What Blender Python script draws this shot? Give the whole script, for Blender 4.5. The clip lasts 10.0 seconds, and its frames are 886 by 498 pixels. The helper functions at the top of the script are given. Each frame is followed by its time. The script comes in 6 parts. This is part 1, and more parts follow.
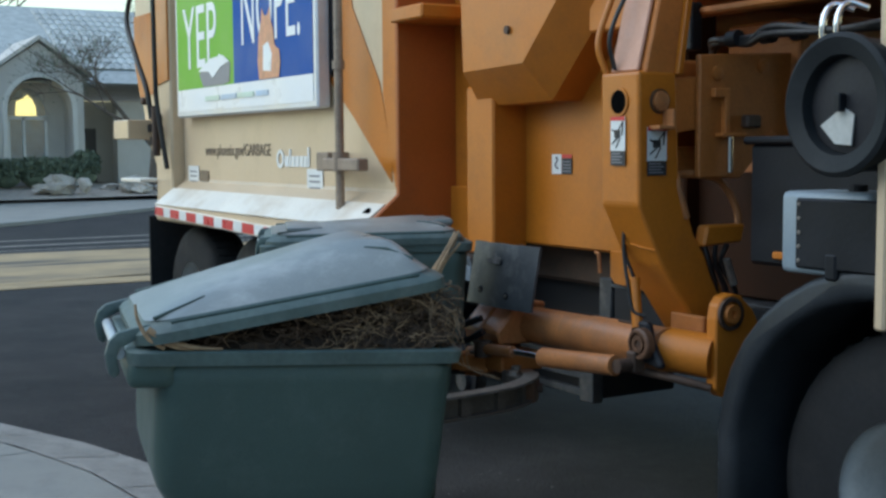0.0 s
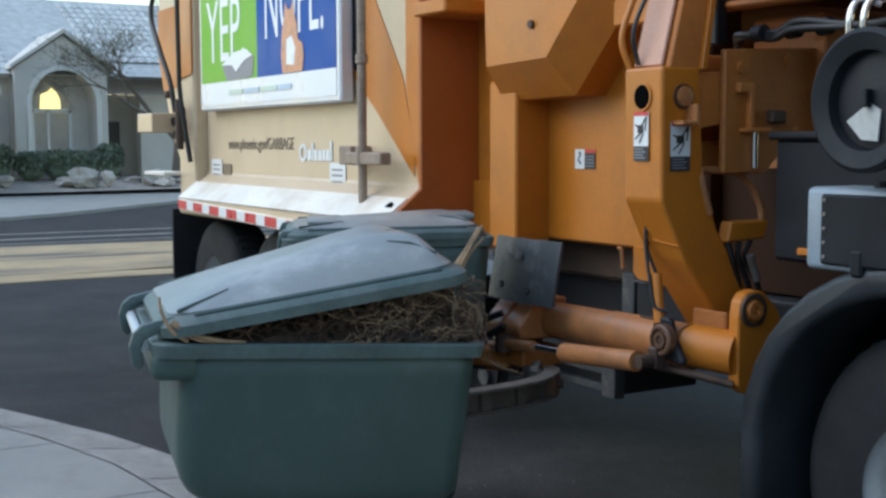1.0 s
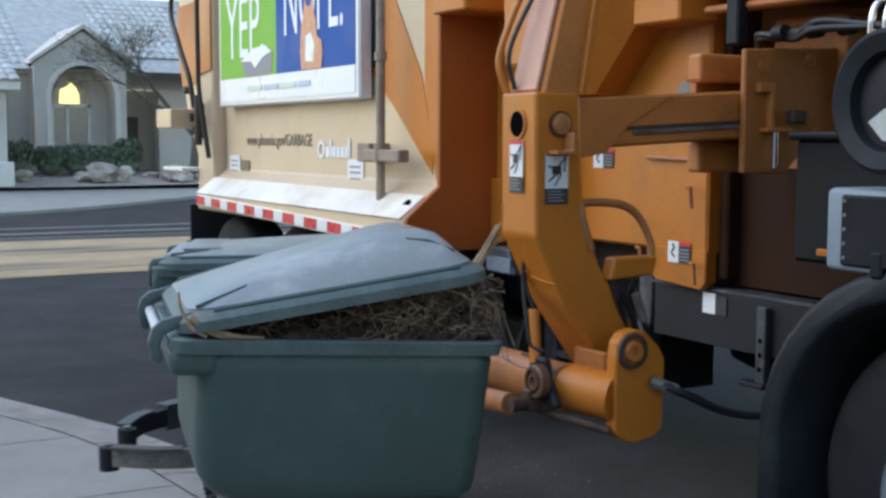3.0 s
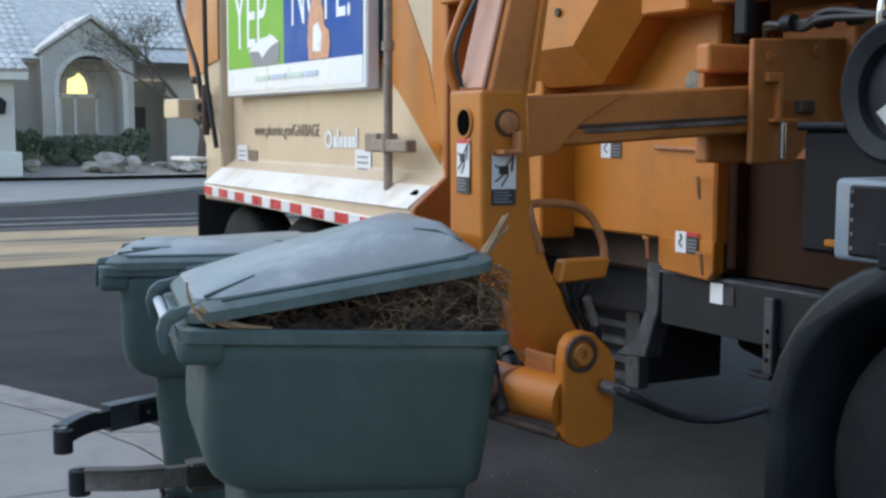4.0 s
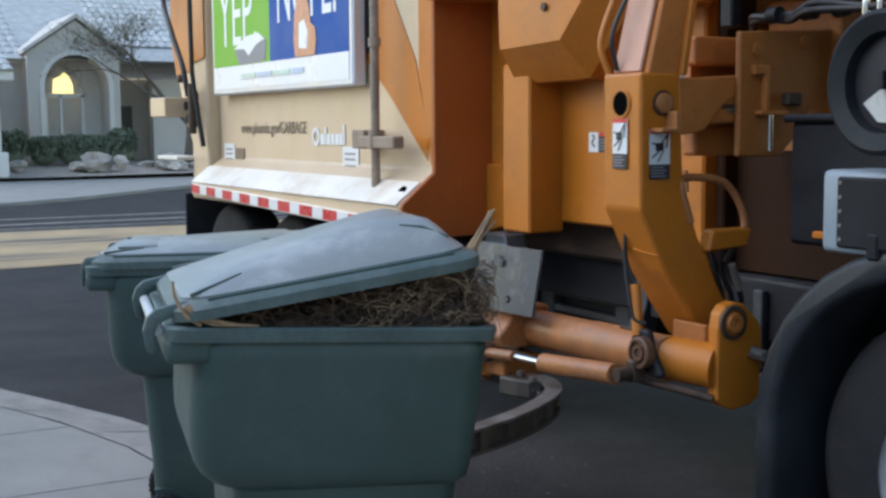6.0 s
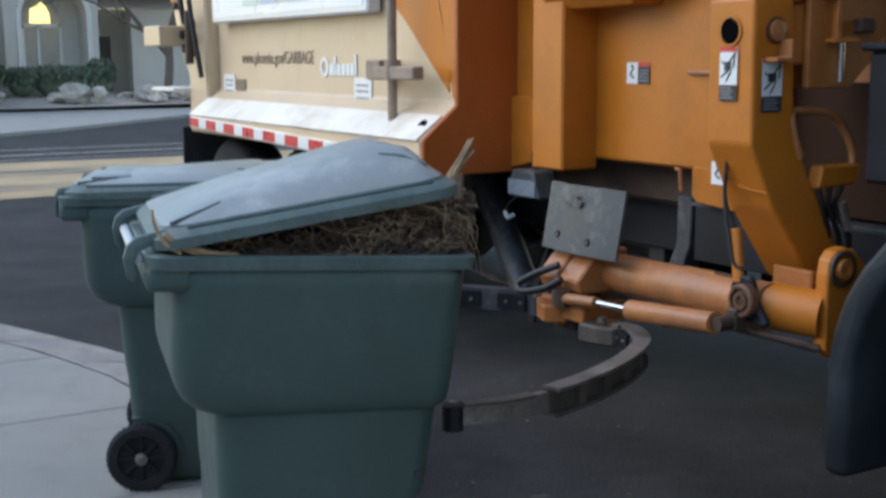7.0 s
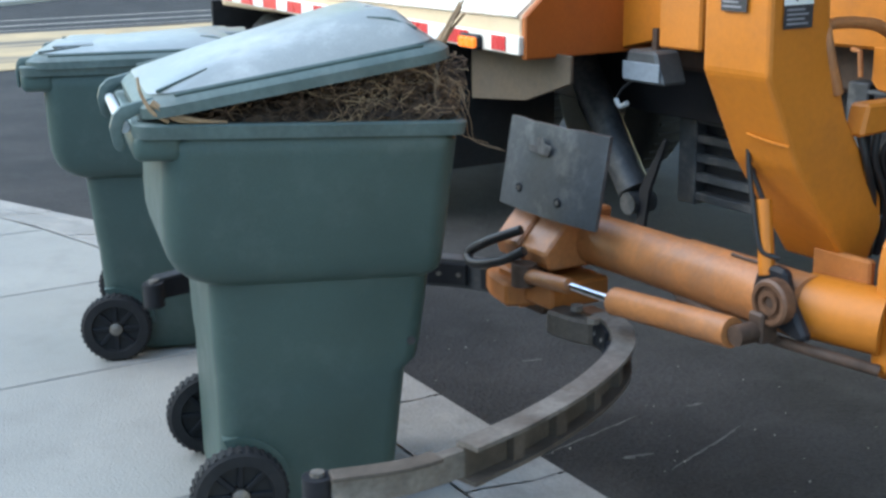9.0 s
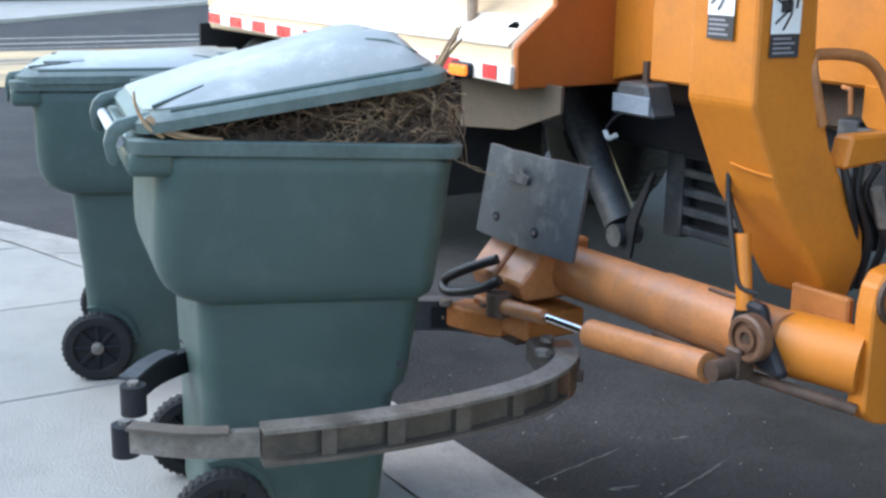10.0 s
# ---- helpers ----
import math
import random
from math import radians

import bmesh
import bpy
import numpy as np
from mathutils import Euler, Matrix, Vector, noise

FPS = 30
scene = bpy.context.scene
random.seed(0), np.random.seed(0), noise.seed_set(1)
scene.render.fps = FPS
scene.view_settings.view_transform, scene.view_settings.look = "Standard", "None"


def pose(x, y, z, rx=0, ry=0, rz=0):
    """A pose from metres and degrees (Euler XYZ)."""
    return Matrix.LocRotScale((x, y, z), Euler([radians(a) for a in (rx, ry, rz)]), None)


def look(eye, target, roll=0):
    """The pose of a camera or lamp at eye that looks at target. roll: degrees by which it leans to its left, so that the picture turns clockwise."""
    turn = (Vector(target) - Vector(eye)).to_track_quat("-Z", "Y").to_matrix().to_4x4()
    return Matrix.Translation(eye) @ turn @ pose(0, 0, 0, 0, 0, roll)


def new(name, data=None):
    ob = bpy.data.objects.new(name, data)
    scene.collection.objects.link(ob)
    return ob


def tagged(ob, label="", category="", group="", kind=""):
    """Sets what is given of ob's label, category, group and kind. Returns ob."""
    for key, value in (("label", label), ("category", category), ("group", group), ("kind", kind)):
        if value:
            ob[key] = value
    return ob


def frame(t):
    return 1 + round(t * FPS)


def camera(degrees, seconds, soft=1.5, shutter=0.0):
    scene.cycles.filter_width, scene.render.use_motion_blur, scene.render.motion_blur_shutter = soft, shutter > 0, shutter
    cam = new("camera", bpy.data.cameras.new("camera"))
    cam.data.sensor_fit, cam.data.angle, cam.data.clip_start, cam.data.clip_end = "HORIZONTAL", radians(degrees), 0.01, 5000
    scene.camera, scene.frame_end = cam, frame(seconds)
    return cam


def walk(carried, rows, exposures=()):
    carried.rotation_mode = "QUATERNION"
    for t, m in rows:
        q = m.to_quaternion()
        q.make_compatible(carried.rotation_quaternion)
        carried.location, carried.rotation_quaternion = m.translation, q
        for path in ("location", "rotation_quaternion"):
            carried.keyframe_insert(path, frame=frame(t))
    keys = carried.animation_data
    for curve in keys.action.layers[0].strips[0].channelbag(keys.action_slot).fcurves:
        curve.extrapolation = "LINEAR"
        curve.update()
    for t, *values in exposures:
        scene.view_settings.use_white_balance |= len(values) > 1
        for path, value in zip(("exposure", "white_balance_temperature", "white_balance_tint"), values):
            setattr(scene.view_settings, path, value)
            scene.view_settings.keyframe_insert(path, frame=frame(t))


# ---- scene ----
cam = camera(40.06, 10.0, soft=2.7, shutter=0.4)
walk(cam, [
    (0, pose(0.005, 0.011, 1.552, 85.23, 0.40, 58.98)),
    (0.5, pose(0.006, 0.006, 1.553, 84.99, 0.32, 59.36)),
    (1, pose(0.001, 0.008, 1.552, 84.97, 0.19, 60.01)),
    (1.5, pose(0.000, 0.000, 1.551, 84.98, -0.39, 60.05)),
    (2, pose(0.005, 0.005, 1.552, 85.13, -0.41, 60.09)),
    (2.5, pose(-0.004, 0.004, 1.552, 85.11, -0.18, 60.53)),
    (4, pose(0.000, 0.001, 1.553, 84.39, -0.24, 61.16)),
    (4.5, pose(0.000, 0.000, 1.550, 84.20, -0.01, 61.20)),
    (5, pose(0.000, 0.004, 1.552, 84.21, 0.01, 61.20)),
    (6.5, pose(0.015, 0.007, 1.553, 83.71, 0.45, 59.97)),
    (7, pose(0.026, 0.005, 1.545, 81.01, 0.30, 59.75)),
    (7.5, pose(0.007, 0.004, 1.533, 78.37, -0.59, 59.09)),
    (8, pose(0.004, 0.002, 1.527, 77.26, -0.57, 59.31)),
    (8.5, pose(0.007, 0.002, 1.535, 74.09, 0.71, 59.16)),
    (9, pose(0.002, 0.009, 1.532, 74.85, 0.89, 59.09)),
    (9.5, pose(-0.013, 0.009, 1.524, 75.54, -0.21, 59.02)),
    (10, pose(-0.034, -0.021, 1.509, 76.33, -0.81, 58.36)),
], exposures=[(0, 0.66, 5700, 3), (0.5, 0.82, 5750, 5), (1, 0.92, 5800, 8), (2.0, 0.95, 5850, 11), (5.2, 0.98, 5900, 12), (6.5, 0.95, 5900, 12), (7.5, 1.15, 5900, 12), (8.5, 1.74, 6000, 6), (9.2, 1.93, 5950, 6), (9.6, 2.04, 5950, 8), (10, 2.16, 5950, 10)])

# ---- light: early dusk, thin overcast, low soft sun behind the houses ----
world = bpy.data.worlds.new("sky")
scene.world = world
world.use_nodes = True
wn = world.node_tree.nodes
sky = wn.new("ShaderNodeTexSky")
sky.sky_type = "NISHITA"
sky.sun_disc = False
sky.sun_elevation = radians(32)
sky.sun_rotation = radians(207)
sky.dust_density = 0.6
sky.air_density = 1.6
wn["Background"].inputs["Strength"].default_value = 0.14
world.node_tree.links.new(sky.outputs["Color"], wn["Background"].inputs["Color"])
sun = new("sun", bpy.data.lights.new("sun", "SUN"))
sun.data.energy, sun.data.angle, sun.data.color = 0.85, radians(62), (1.0, 0.97, 0.93)
sun.matrix_world = look((-4, -7, 9), (0, 0, 0))


# ---- materials ----
def surface(name, col, rough=0.5, metal=0.0, var=0.12, scale=3.0, fine=60.0, bump=0.08, dirt=None, dirt_amount=0.35,
            dirt_scale=5.0, rvar=0.12, spec=0.5, island=0.0):
    """A node material: base colour with two scales of variation, blotchy dirt, uneven gloss and fine relief."""
    m = bpy.data.materials.new(name)
    m.use_nodes = True
    n, l = m.node_tree.nodes, m.node_tree.links
    b = n["Principled BSDF"]
    co = n.new("ShaderNodeTexCoord")

    def noise_tex(s, detail=4.0, rough_=0.6):
        t = n.new("ShaderNodeTexNoise")
        t.inputs["Scale"].default_value, t.inputs["Detail"].default_value, t.inputs["Roughness"].default_value = s, detail, rough_
        l.new(co.outputs["Object"], t.inputs["Vector"])
        return t.outputs["Fac"]

    def remap(v, a, b_, c, d):
        t = n.new("ShaderNodeMapRange")
        t.inputs[1].default_value, t.inputs[2].default_value, t.inputs[3].default_value, t.inputs[4].default_value = a, b_, c, d
        l.new(v, t.inputs[0])
        return t.outputs[0]

    big, small = noise_tex(scale), noise_tex(fine, 2.0)
    mul = n.new("ShaderNodeMath")
    mul.operation = "MULTIPLY"
    l.new(remap(big, 0.3, 0.7, 1 - var, 1 + var), mul.inputs[0])
    l.new(remap(small, 0.3, 0.7, 1 - var * 0.5, 1 + var * 0.5), mul.inputs[1])
    value = mul.outputs[0]
    if island:
        info = n.new("ShaderNodeObjectInfo")
        m2 = n.new("ShaderNodeMath")
        m2.operation = "MULTIPLY"
        l.new(value, m2.inputs[0])
        l.new(remap(info.outputs["Random"], 0, 1, 1 - island, 1 + island), m2.inputs[1])
        value = m2.outputs[0]
    hsv = n.new("ShaderNodeHueSaturation")
    hsv.inputs["Color"].default_value = (*col, 1)
    l.new(value, hsv.inputs["Value"])
    out = hsv.outputs["Color"]
    if dirt:
        mix = n.new("ShaderNodeMix")
        mix.data_type = "RGBA"
        l.new(out, mix.inputs["A"])
        mix.inputs["B"].default_value = (*dirt, 1)
        l.new(remap(noise_tex(dirt_scale, 7.0, 0.72), 0.5, 0.78, 0.0, dirt_amount), mix.inputs["Factor"])
        out = mix.outputs["Result"]
    l.new(out, b.inputs["Base Color"])
    l.new(remap(big, 0.3, 0.7, max(rough - rvar, 0.05), min(rough + rvar, 1)), b.inputs["Roughness"])
    b.inputs["Metallic"].default_value = metal
    b.inputs["Specular IOR Level"].default_value = spec
    if bump:
        bp = n.new("ShaderNodeBump")
        bp.inputs["Strength"].default_value, bp.inputs["Distance"].default_value = bump, 0.01
        l.new(small, bp.inputs["Height"])
        l.new(bp.outputs["Normal"], b.inputs["Normal"])
    return m


def glow(name, col, power, base=0.3):
    m = surface(name, tuple(c * base for c in col), 0.3, bump=0)
    b = m.node_tree.nodes["Principled BSDF"]
    b.inputs["Emission Color"].default_value, b.inputs["Emission Strength"].default_value = (*col, 1), power
    return m


ORANGE = surface("orange_enamel", (0.48, 0.154, 0.010), 0.42, var=0.10, scale=1.6, dirt=(0.20, 0.075, 0.02), dirt_amount=0.45, dirt_scale=3.5, bump=0.05)
ORANGE_WORN = surface("worn_orange_enamel", (0.36, 0.142, 0.045), 0.4, var=0.25, scale=4, dirt=(0.19, 0.11, 0.07), dirt_amount=0.9, dirt_scale=6, bump=0.1)
# the same orange paint, reddened and darkened in place of shade
ORANGE_RED_SHADE = surface("shaded_red_orange_enamel", (0.37, 0.100, 0.014), 0.5, var=0.12, scale=1.5, dirt=(0.18, 0.06, 0.02), dirt_amount=0.5, dirt_scale=3)
CREAM = surface("cream_enamel", (0.60, 0.46, 0.30), 0.38, var=0.05, scale=1.3, dirt=(0.34, 0.25, 0.16), dirt_amount=0.35, dirt_scale=3, bump=0.03)
# dusty tan, darkened to hold the shade of the body's overhang
DUSTY_SHADE_TAN = surface("dusty_shaded_tan_steel", (0.085, 0.062, 0.04), 0.75, var=0.2, scale=4, dirt=(0.05, 0.04, 0.032), dirt_amount=0.7, dirt_scale=6)
# scuffed cream, paled to stand for sky light on the slope
CREAM_WORN_SKYLIT = surface("scuffed_skylit_cream_enamel", (0.80, 0.74, 0.64), 0.4, var=0.06, scale=2.5, dirt=(0.52, 0.40, 0.27), dirt_amount=0.9, dirt_scale=1.7, bump=0.04)
# grime, and a darker orange that stands for shade round the tower
ORANGE_GRIMY_SHADE = surface("grimy_shade_orange_enamel", (0.38, 0.13, 0.024), 0.55, var=0.18, scale=2, dirt=(0.13, 0.052, 0.018), dirt_amount=0.5, dirt_scale=5, bump=0.1)
ORANGE_GREASY = surface("greasy_brown_orange_enamel", (0.45, 0.155, 0.030), 0.5, var=0.15, scale=2, dirt=(0.14, 0.055, 0.02), dirt_amount=0.6, dirt_scale=5, bump=0.1)
PALE_RIM = surface("pale_painted_rim", (0.42, 0.42, 0.40), 0.4, var=0.12, dirt=(0.2, 0.18, 0.15), dirt_amount=0.5)
BLACK_STEEL = surface("black_chassis_steel", (0.013, 0.013, 0.016), 0.6, var=0.3, scale=5, dirt=(0.03, 0.026, 0.022), dirt_amount=0.6, spec=0.3)
GREY_STEEL = surface("worn_grey_steel", (0.050, 0.053, 0.058), 0.5, 0.15, var=0.3, scale=6, dirt=(0.22, 0.2, 0.18), dirt_amount=0.6, dirt_scale=9)
BARE_STEEL = surface("scraped_bare_steel", (0.185, 0.165, 0.142), 0.5, 0.4, var=0.35, scale=9, dirt=(0.09, 0.06, 0.04), dirt_amount=0.8, dirt_scale=11)
RUST = surface("greasy_rusty_steel", (0.075, 0.045, 0.03), 0.6, 0.2, var=0.35, scale=12, dirt=(0.03, 0.02, 0.015), dirt_amount=0.8)
CHROME = surface("chrome_rod", (0.8, 0.8, 0.82), 0.12, 1.0, var=0.03, bump=0, rvar=0.03)
RUBBER = surface("tyre_rubber", (0.019, 0.019, 0.020), 0.8, var=0.25, scale=8, dirt=(0.045, 0.04, 0.035), dirt_amount=0.5, spec=0.25)
HOSE = surface("hydraulic_hose_rubber", (0.012, 0.012, 0.013), 0.5, var=0.2)
BLACK_PLASTIC = surface("black_plastic", (0.010, 0.011, 0.014), 0.5, var=0.2, scale=5, dirt=(0.022, 0.022, 0.024), dirt_amount=0.5, spec=0.25)
GREEN_PLASTIC = surface("dark_green_polyethylene", (0.041, 0.069, 0.060), 0.46, var=0.16, scale=2.2, dirt=(0.085, 0.11, 0.10), dirt_amount=0.55, dirt_scale=6, bump=0.10, fine=220)
# dusty plastic, paled further to stand for sky reflected on the lid
LID_PLASTIC = surface("dusty_skylit_lid_plastic", (0.225, 0.235, 0.222), 0.36, var=0.16, scale=3, dirt=(0.50, 0.50, 0.485), dirt_amount=0.8, dirt_scale=3, bump=0.08, fine=200)
RIM_PLASTIC = surface("scuffed_green_rim_plastic", (0.075, 0.105, 0.096), 0.5, var=0.2, scale=6, dirt=(0.15, 0.17, 0.16), dirt_amount=0.6, dirt_scale=9)
WHITE_ROD = surface("pale_grey_plastic", (0.5, 0.52, 0.52), 0.4, var=0.15, scale=8, dirt=(0.25, 0.27, 0.26), dirt_amount=0.5)
WHITE = surface("white_decal", (0.72, 0.72, 0.70), 0.4, var=0.06, bump=0)
RED = surface("red_reflective_tape", (0.55, 0.035, 0.04), 0.3, var=0.1, bump=0)
BLACK_INK = surface("black_ink", (0.03, 0.028, 0.03), 0.5, bump=0)
BROWN_INK = surface("dark_brown_lettering", (0.16, 0.115, 0.08), 0.5, bump=0)
POSTER_GREEN = surface("poster_green", (0.22, 0.47, 0.045), 0.5, var=0.03, bump=0, spec=0.2)
POSTER_BLUE = surface("poster_blue", (0.005, 0.075, 0.34), 0.5, var=0.03, bump=0, spec=0.2)
POSTER_WHITE = surface("poster_white", (0.78, 0.79, 0.80), 0.35, var=0.03, bump=0)
ALUMINIUM = surface("aluminium_frame", (0.66, 0.67, 0.69), 0.4, 0.3, var=0.08)
GREY_BOXY = surface("printed_grey", (0.24, 0.235, 0.25), 0.5, bump=0)
GINGER = surface("printed_ginger", (0.62, 0.30, 0.16), 0.5, var=0.2, scale=14, bump=0)
FENDER = surface("scuffed_black_fender", (0.022, 0.025, 0.029), 0.42, var=0.2, scale=5, dirt=(0.04, 0.042, 0.045), dirt_amount=0.5, spec=0.3)
PALE_BLUE = surface("pale_blue_plastic_tank", (0.23, 0.275, 0.31), 0.4, var=0.1, scale=5)
AMBER = glow("amber_lamp", (1.0, 0.22, 0.012), 0.28, 0.6)
# near-black for flat discs that paint the dark inside of holes
HOLE = surface("painted_hole_dark", (0.004, 0.004, 0.004), 1.0, bump=0, spec=0.0)
CANISTER = surface("dull_black_plastic", (0.014, 0.016, 0.018), 0.6, var=0.2, scale=5, dirt=(0.028, 0.028, 0.028), dirt_amount=0.5, spec=0.2)
CONCRETE = surface("broom_finished_concrete", (0.272, 0.26, 0.234), 0.88, var=0.14, scale=1.2, fine=110, bump=0.5, dirt=(0.19, 0.18, 0.165), dirt_amount=0.6, dirt_scale=3.4, island=0.05)
GUTTER = surface("worn_gutter_concrete", (0.285, 0.262, 0.235), 0.9, var=0.2, scale=3, fine=90, bump=0.5, dirt=(0.14, 0.13, 0.118), dirt_amount=0.8, dirt_scale=5, island=0.07)
ASPHALT = surface("asphalt", (0.037, 0.0345, 0.034), 0.9, var=0.5, scale=1.3, fine=70, bump=1.0, dirt=(0.062, 0.058, 0.054), dirt_amount=0.6, dirt_scale=3.2, spec=0.2)
SCUFF = surface("chalky_scuff", (0.12, 0.113, 0.105), 0.95, var=0.3, scale=30, dirt=(0.045, 0.042, 0.04), dirt_amount=0.9, dirt_scale=25)
# ochre colour stands for low sun raking over the asphalt
SUN_STREAK = surface("ochre_sunlight_on_asphalt", (0.39, 0.275, 0.145), 0.9, var=0.2, scale=1.5, bump=0.2, dirt=(0.36, 0.28, 0.17), dirt_amount=0.6, dirt_scale=0.9)


def streaks():
    """Mixes asphalt back into the painted sunlight in bands drawn out along the road."""
    n, l = SUN_STREAK.node_tree.nodes, SUN_STREAK.node_tree.links
    b = n["Principled BSDF"]
    base = b.inputs["Base Color"].links[0].from_socket
    co, mp, tx, mr, mix = (n.new(k) for k in ("ShaderNodeTexCoord", "ShaderNodeMapping", "ShaderNodeTexNoise", "ShaderNodeMapRange", "ShaderNodeMix"))
    mp.inputs["Scale"].default_value = (1.5, 0.16, 1)
    tx.inputs["Scale"].default_value, tx.inputs["Detail"].default_value = 1.0, 5.0
    l.new(co.outputs["Object"], mp.inputs["Vector"])
    l.new(mp.outputs["Vector"], tx.inputs["Vector"])
    l.new(tx.outputs["Fac"], mr.inputs[0])
    mr.inputs[1].default_value, mr.inputs[2].default_value = 0.50, 0.66
    mix.data_type = "RGBA"
    l.new(mr.outputs[0], mix.inputs["Factor"])
    l.new(base, mix.inputs["A"])
    mix.inputs["B"].default_value = (0.07, 0.062, 0.055, 1)
    l.new(mix.outputs["Result"], b.inputs["Base Color"])


streaks()
PALE_LINE = surface("pale_sunlight_line", (0.30, 0.27, 0.23), 0.9, var=0.2, dirt=(0.12, 0.12, 0.12), dirt_amount=0.8, dirt_scale=2)
STUCCO = surface("grey_taupe_stucco", (0.56, 0.53, 0.49), 0.9, var=0.08, scale=0.8, bump=0.3, fine=40)
STUCCO_TRIM = surface("pale_stucco_trim", (0.68, 0.66, 0.62), 0.9, var=0.06, scale=1.5, bump=0.2)
ROOF_TILE = surface("pale_roof_tile", (0.50, 0.51, 0.49), 0.85, var=0.2, scale=3, bump=0.2, island=0.16)
DARK_DOOR = surface("dark_door_paint", (0.09, 0.085, 0.085), 0.5, var=0.1)
WINDOW_GLASS = surface("window_glass", (0.22, 0.25, 0.28), 0.12, 0.0, var=0.15, bump=0, spec=0.8)
# emission without a lamp, in place of sunset reflected in the glass
SUNSET_GLASS = glow("sunset_reflection_glass", (1.0, 0.78, 0.26), 0.9)
GRAVEL = surface("desert_gravel", (0.36, 0.31, 0.26), 0.95, var=0.25, scale=6, fine=40, bump=0.8, dirt=(0.14, 0.12, 0.10), dirt_amount=0.6, dirt_scale=8)
ROCK = surface("garden_rock", (0.42, 0.38, 0.33), 0.9, var=0.3, scale=3, bump=0.5, dirt=(0.17, 0.13, 0.10), dirt_amount=0.7, dirt_scale=2.5, island=0.25)
LEAF = surface("shrub_leaf", (0.12, 0.15, 0.10), 0.7, var=0.35, scale=5, bump=0)
BARK = surface("grey_bark", (0.13, 0.105, 0.085), 0.9, var=0.25, scale=20, bump=0.4)
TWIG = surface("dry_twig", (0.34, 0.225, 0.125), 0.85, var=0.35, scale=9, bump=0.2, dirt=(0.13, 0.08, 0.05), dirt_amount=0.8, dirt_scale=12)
# darker twig copy with the heap's shade put into its colour
SHADE_TWIG = surface("shade_coloured_twig", (0.105, 0.066, 0.042), 0.9, var=0.35, scale=9, bump=0.2)
PAD_RUBBER = surface("scuffed_grey_rubber_pad", (0.052, 0.056, 0.060), 0.5, var=0.25, scale=6, dirt=(0.20, 0.195, 0.185), dirt_amount=0.85, dirt_scale=7)
BROWN_ROD = surface("weathered_brown_paint", (0.28, 0.21, 0.15), 0.6, var=0.25, scale=7, dirt=(0.10, 0.07, 0.05), dirt_amount=0.6, dirt_scale=9)
# orange wall of the tower recess, its shadow put into the colour
SHADE_BROWN = surface("shade_brown_enamel", (0.034, 0.013, 0.005), 0.7, var=0.2, scale=3, dirt=(0.02, 0.012, 0.008), dirt_amount=0.7, dirt_scale=4, spec=0.15)
LINK_PINK = surface("sun_bleached_orange", (0.56, 0.30, 0.20), 0.5, var=0.08, scale=3, dirt=(0.40, 0.17, 0.07), dirt_amount=0.6, dirt_scale=4)
GREASE_BROWN = surface("greasy_brown_steel", (0.135, 0.066, 0.034), 0.55, 0.1, var=0.3, scale=10, dirt=(0.05, 0.03, 0.02), dirt_amount=0.8, dirt_scale=14)
JAW_STEEL = surface("dusty_brown_jaw_steel", (0.088, 0.070, 0.054), 0.6, 0.1, var=0.3, scale=8, dirt=(0.045, 0.038, 0.032), dirt_amount=0.8, dirt_scale=9)
LAMP_GREY = surface("clouded_lamp_housing", (0.085, 0.088, 0.088), 0.4, var=0.2, scale=9, dirt=(0.07, 0.07, 0.07), dirt_amount=0.6)
PALE_GREEN_INK = surface("pale_green_print", (0.55, 0.66, 0.56), 0.4, bump=0)
PALE_BLUE_INK = surface("pale_blue_print", (0.45, 0.55, 0.68), 0.4, bump=0)
# dark brown for the shaded gaps between the twigs
BRUSH_SHADE = surface("shade_dark_brush", (0.042, 0.028, 0.020), 0.95, var=0.5, scale=16, bump=0.9, fine=45, dirt=(0.16, 0.10, 0.06), dirt_amount=0.8, dirt_scale=22)


# ---- mesh helpers ----
def part(name, bm, material, parent=None, label="", smooth=None):
    """Links a bmesh as one mesh object under a thing or a part."""
    me = bpy.data.meshes.new(name)
    bmesh.ops.recalc_face_normals(bm, faces=bm.faces)
    bm.to_mesh(me)
    bm.free()
    me.materials.append(material)
    if smooth is not None:
        me.polygons.foreach_set("use_smooth", [True] * len(me.polygons))
        me.set_sharp_from_angle(angle=radians(smooth))
    ob = new(name, me)
    ob.parent = parent
    if label:
        ob["label"] = label
    return ob


def empty(name, parent=None, at=None):
    ob = new(name)
    ob.empty_display_size = 0.2
    ob.parent = parent
    if at is not None:
        ob.matrix_basis = at
    return ob


def box(x0, x1, y0, y1, z0, z1, bevel=0.006, bm=None, m=None, seg=1):
    b = bmesh.new()
    bmesh.ops.create_cube(b, size=1)
    for v in b.verts:
        v.co = Vector(((x0 + x1) / 2 + v.co.x * (x1 - x0), (y0 + y1) / 2 + v.co.y * (y1 - y0), (z0 + z1) / 2 + v.co.z * (z1 - z0)))
    if bevel:
        bmesh.ops.bevel(b, geom=b.edges[:], offset=bevel, segments=seg, affect="EDGES", profile=0.5)
    return join(bm, b, m)


def join(bm, b, m=None):
    if m is not None:
        bmesh.ops.transform(b, matrix=m, verts=b.verts)
    if bm is None:
        return b
    me = bpy.data.meshes.new("tmp")
    b.to_mesh(me)
    bm.from_mesh(me)
    b.free()
    bpy.data.meshes.remove(me)
    return bm


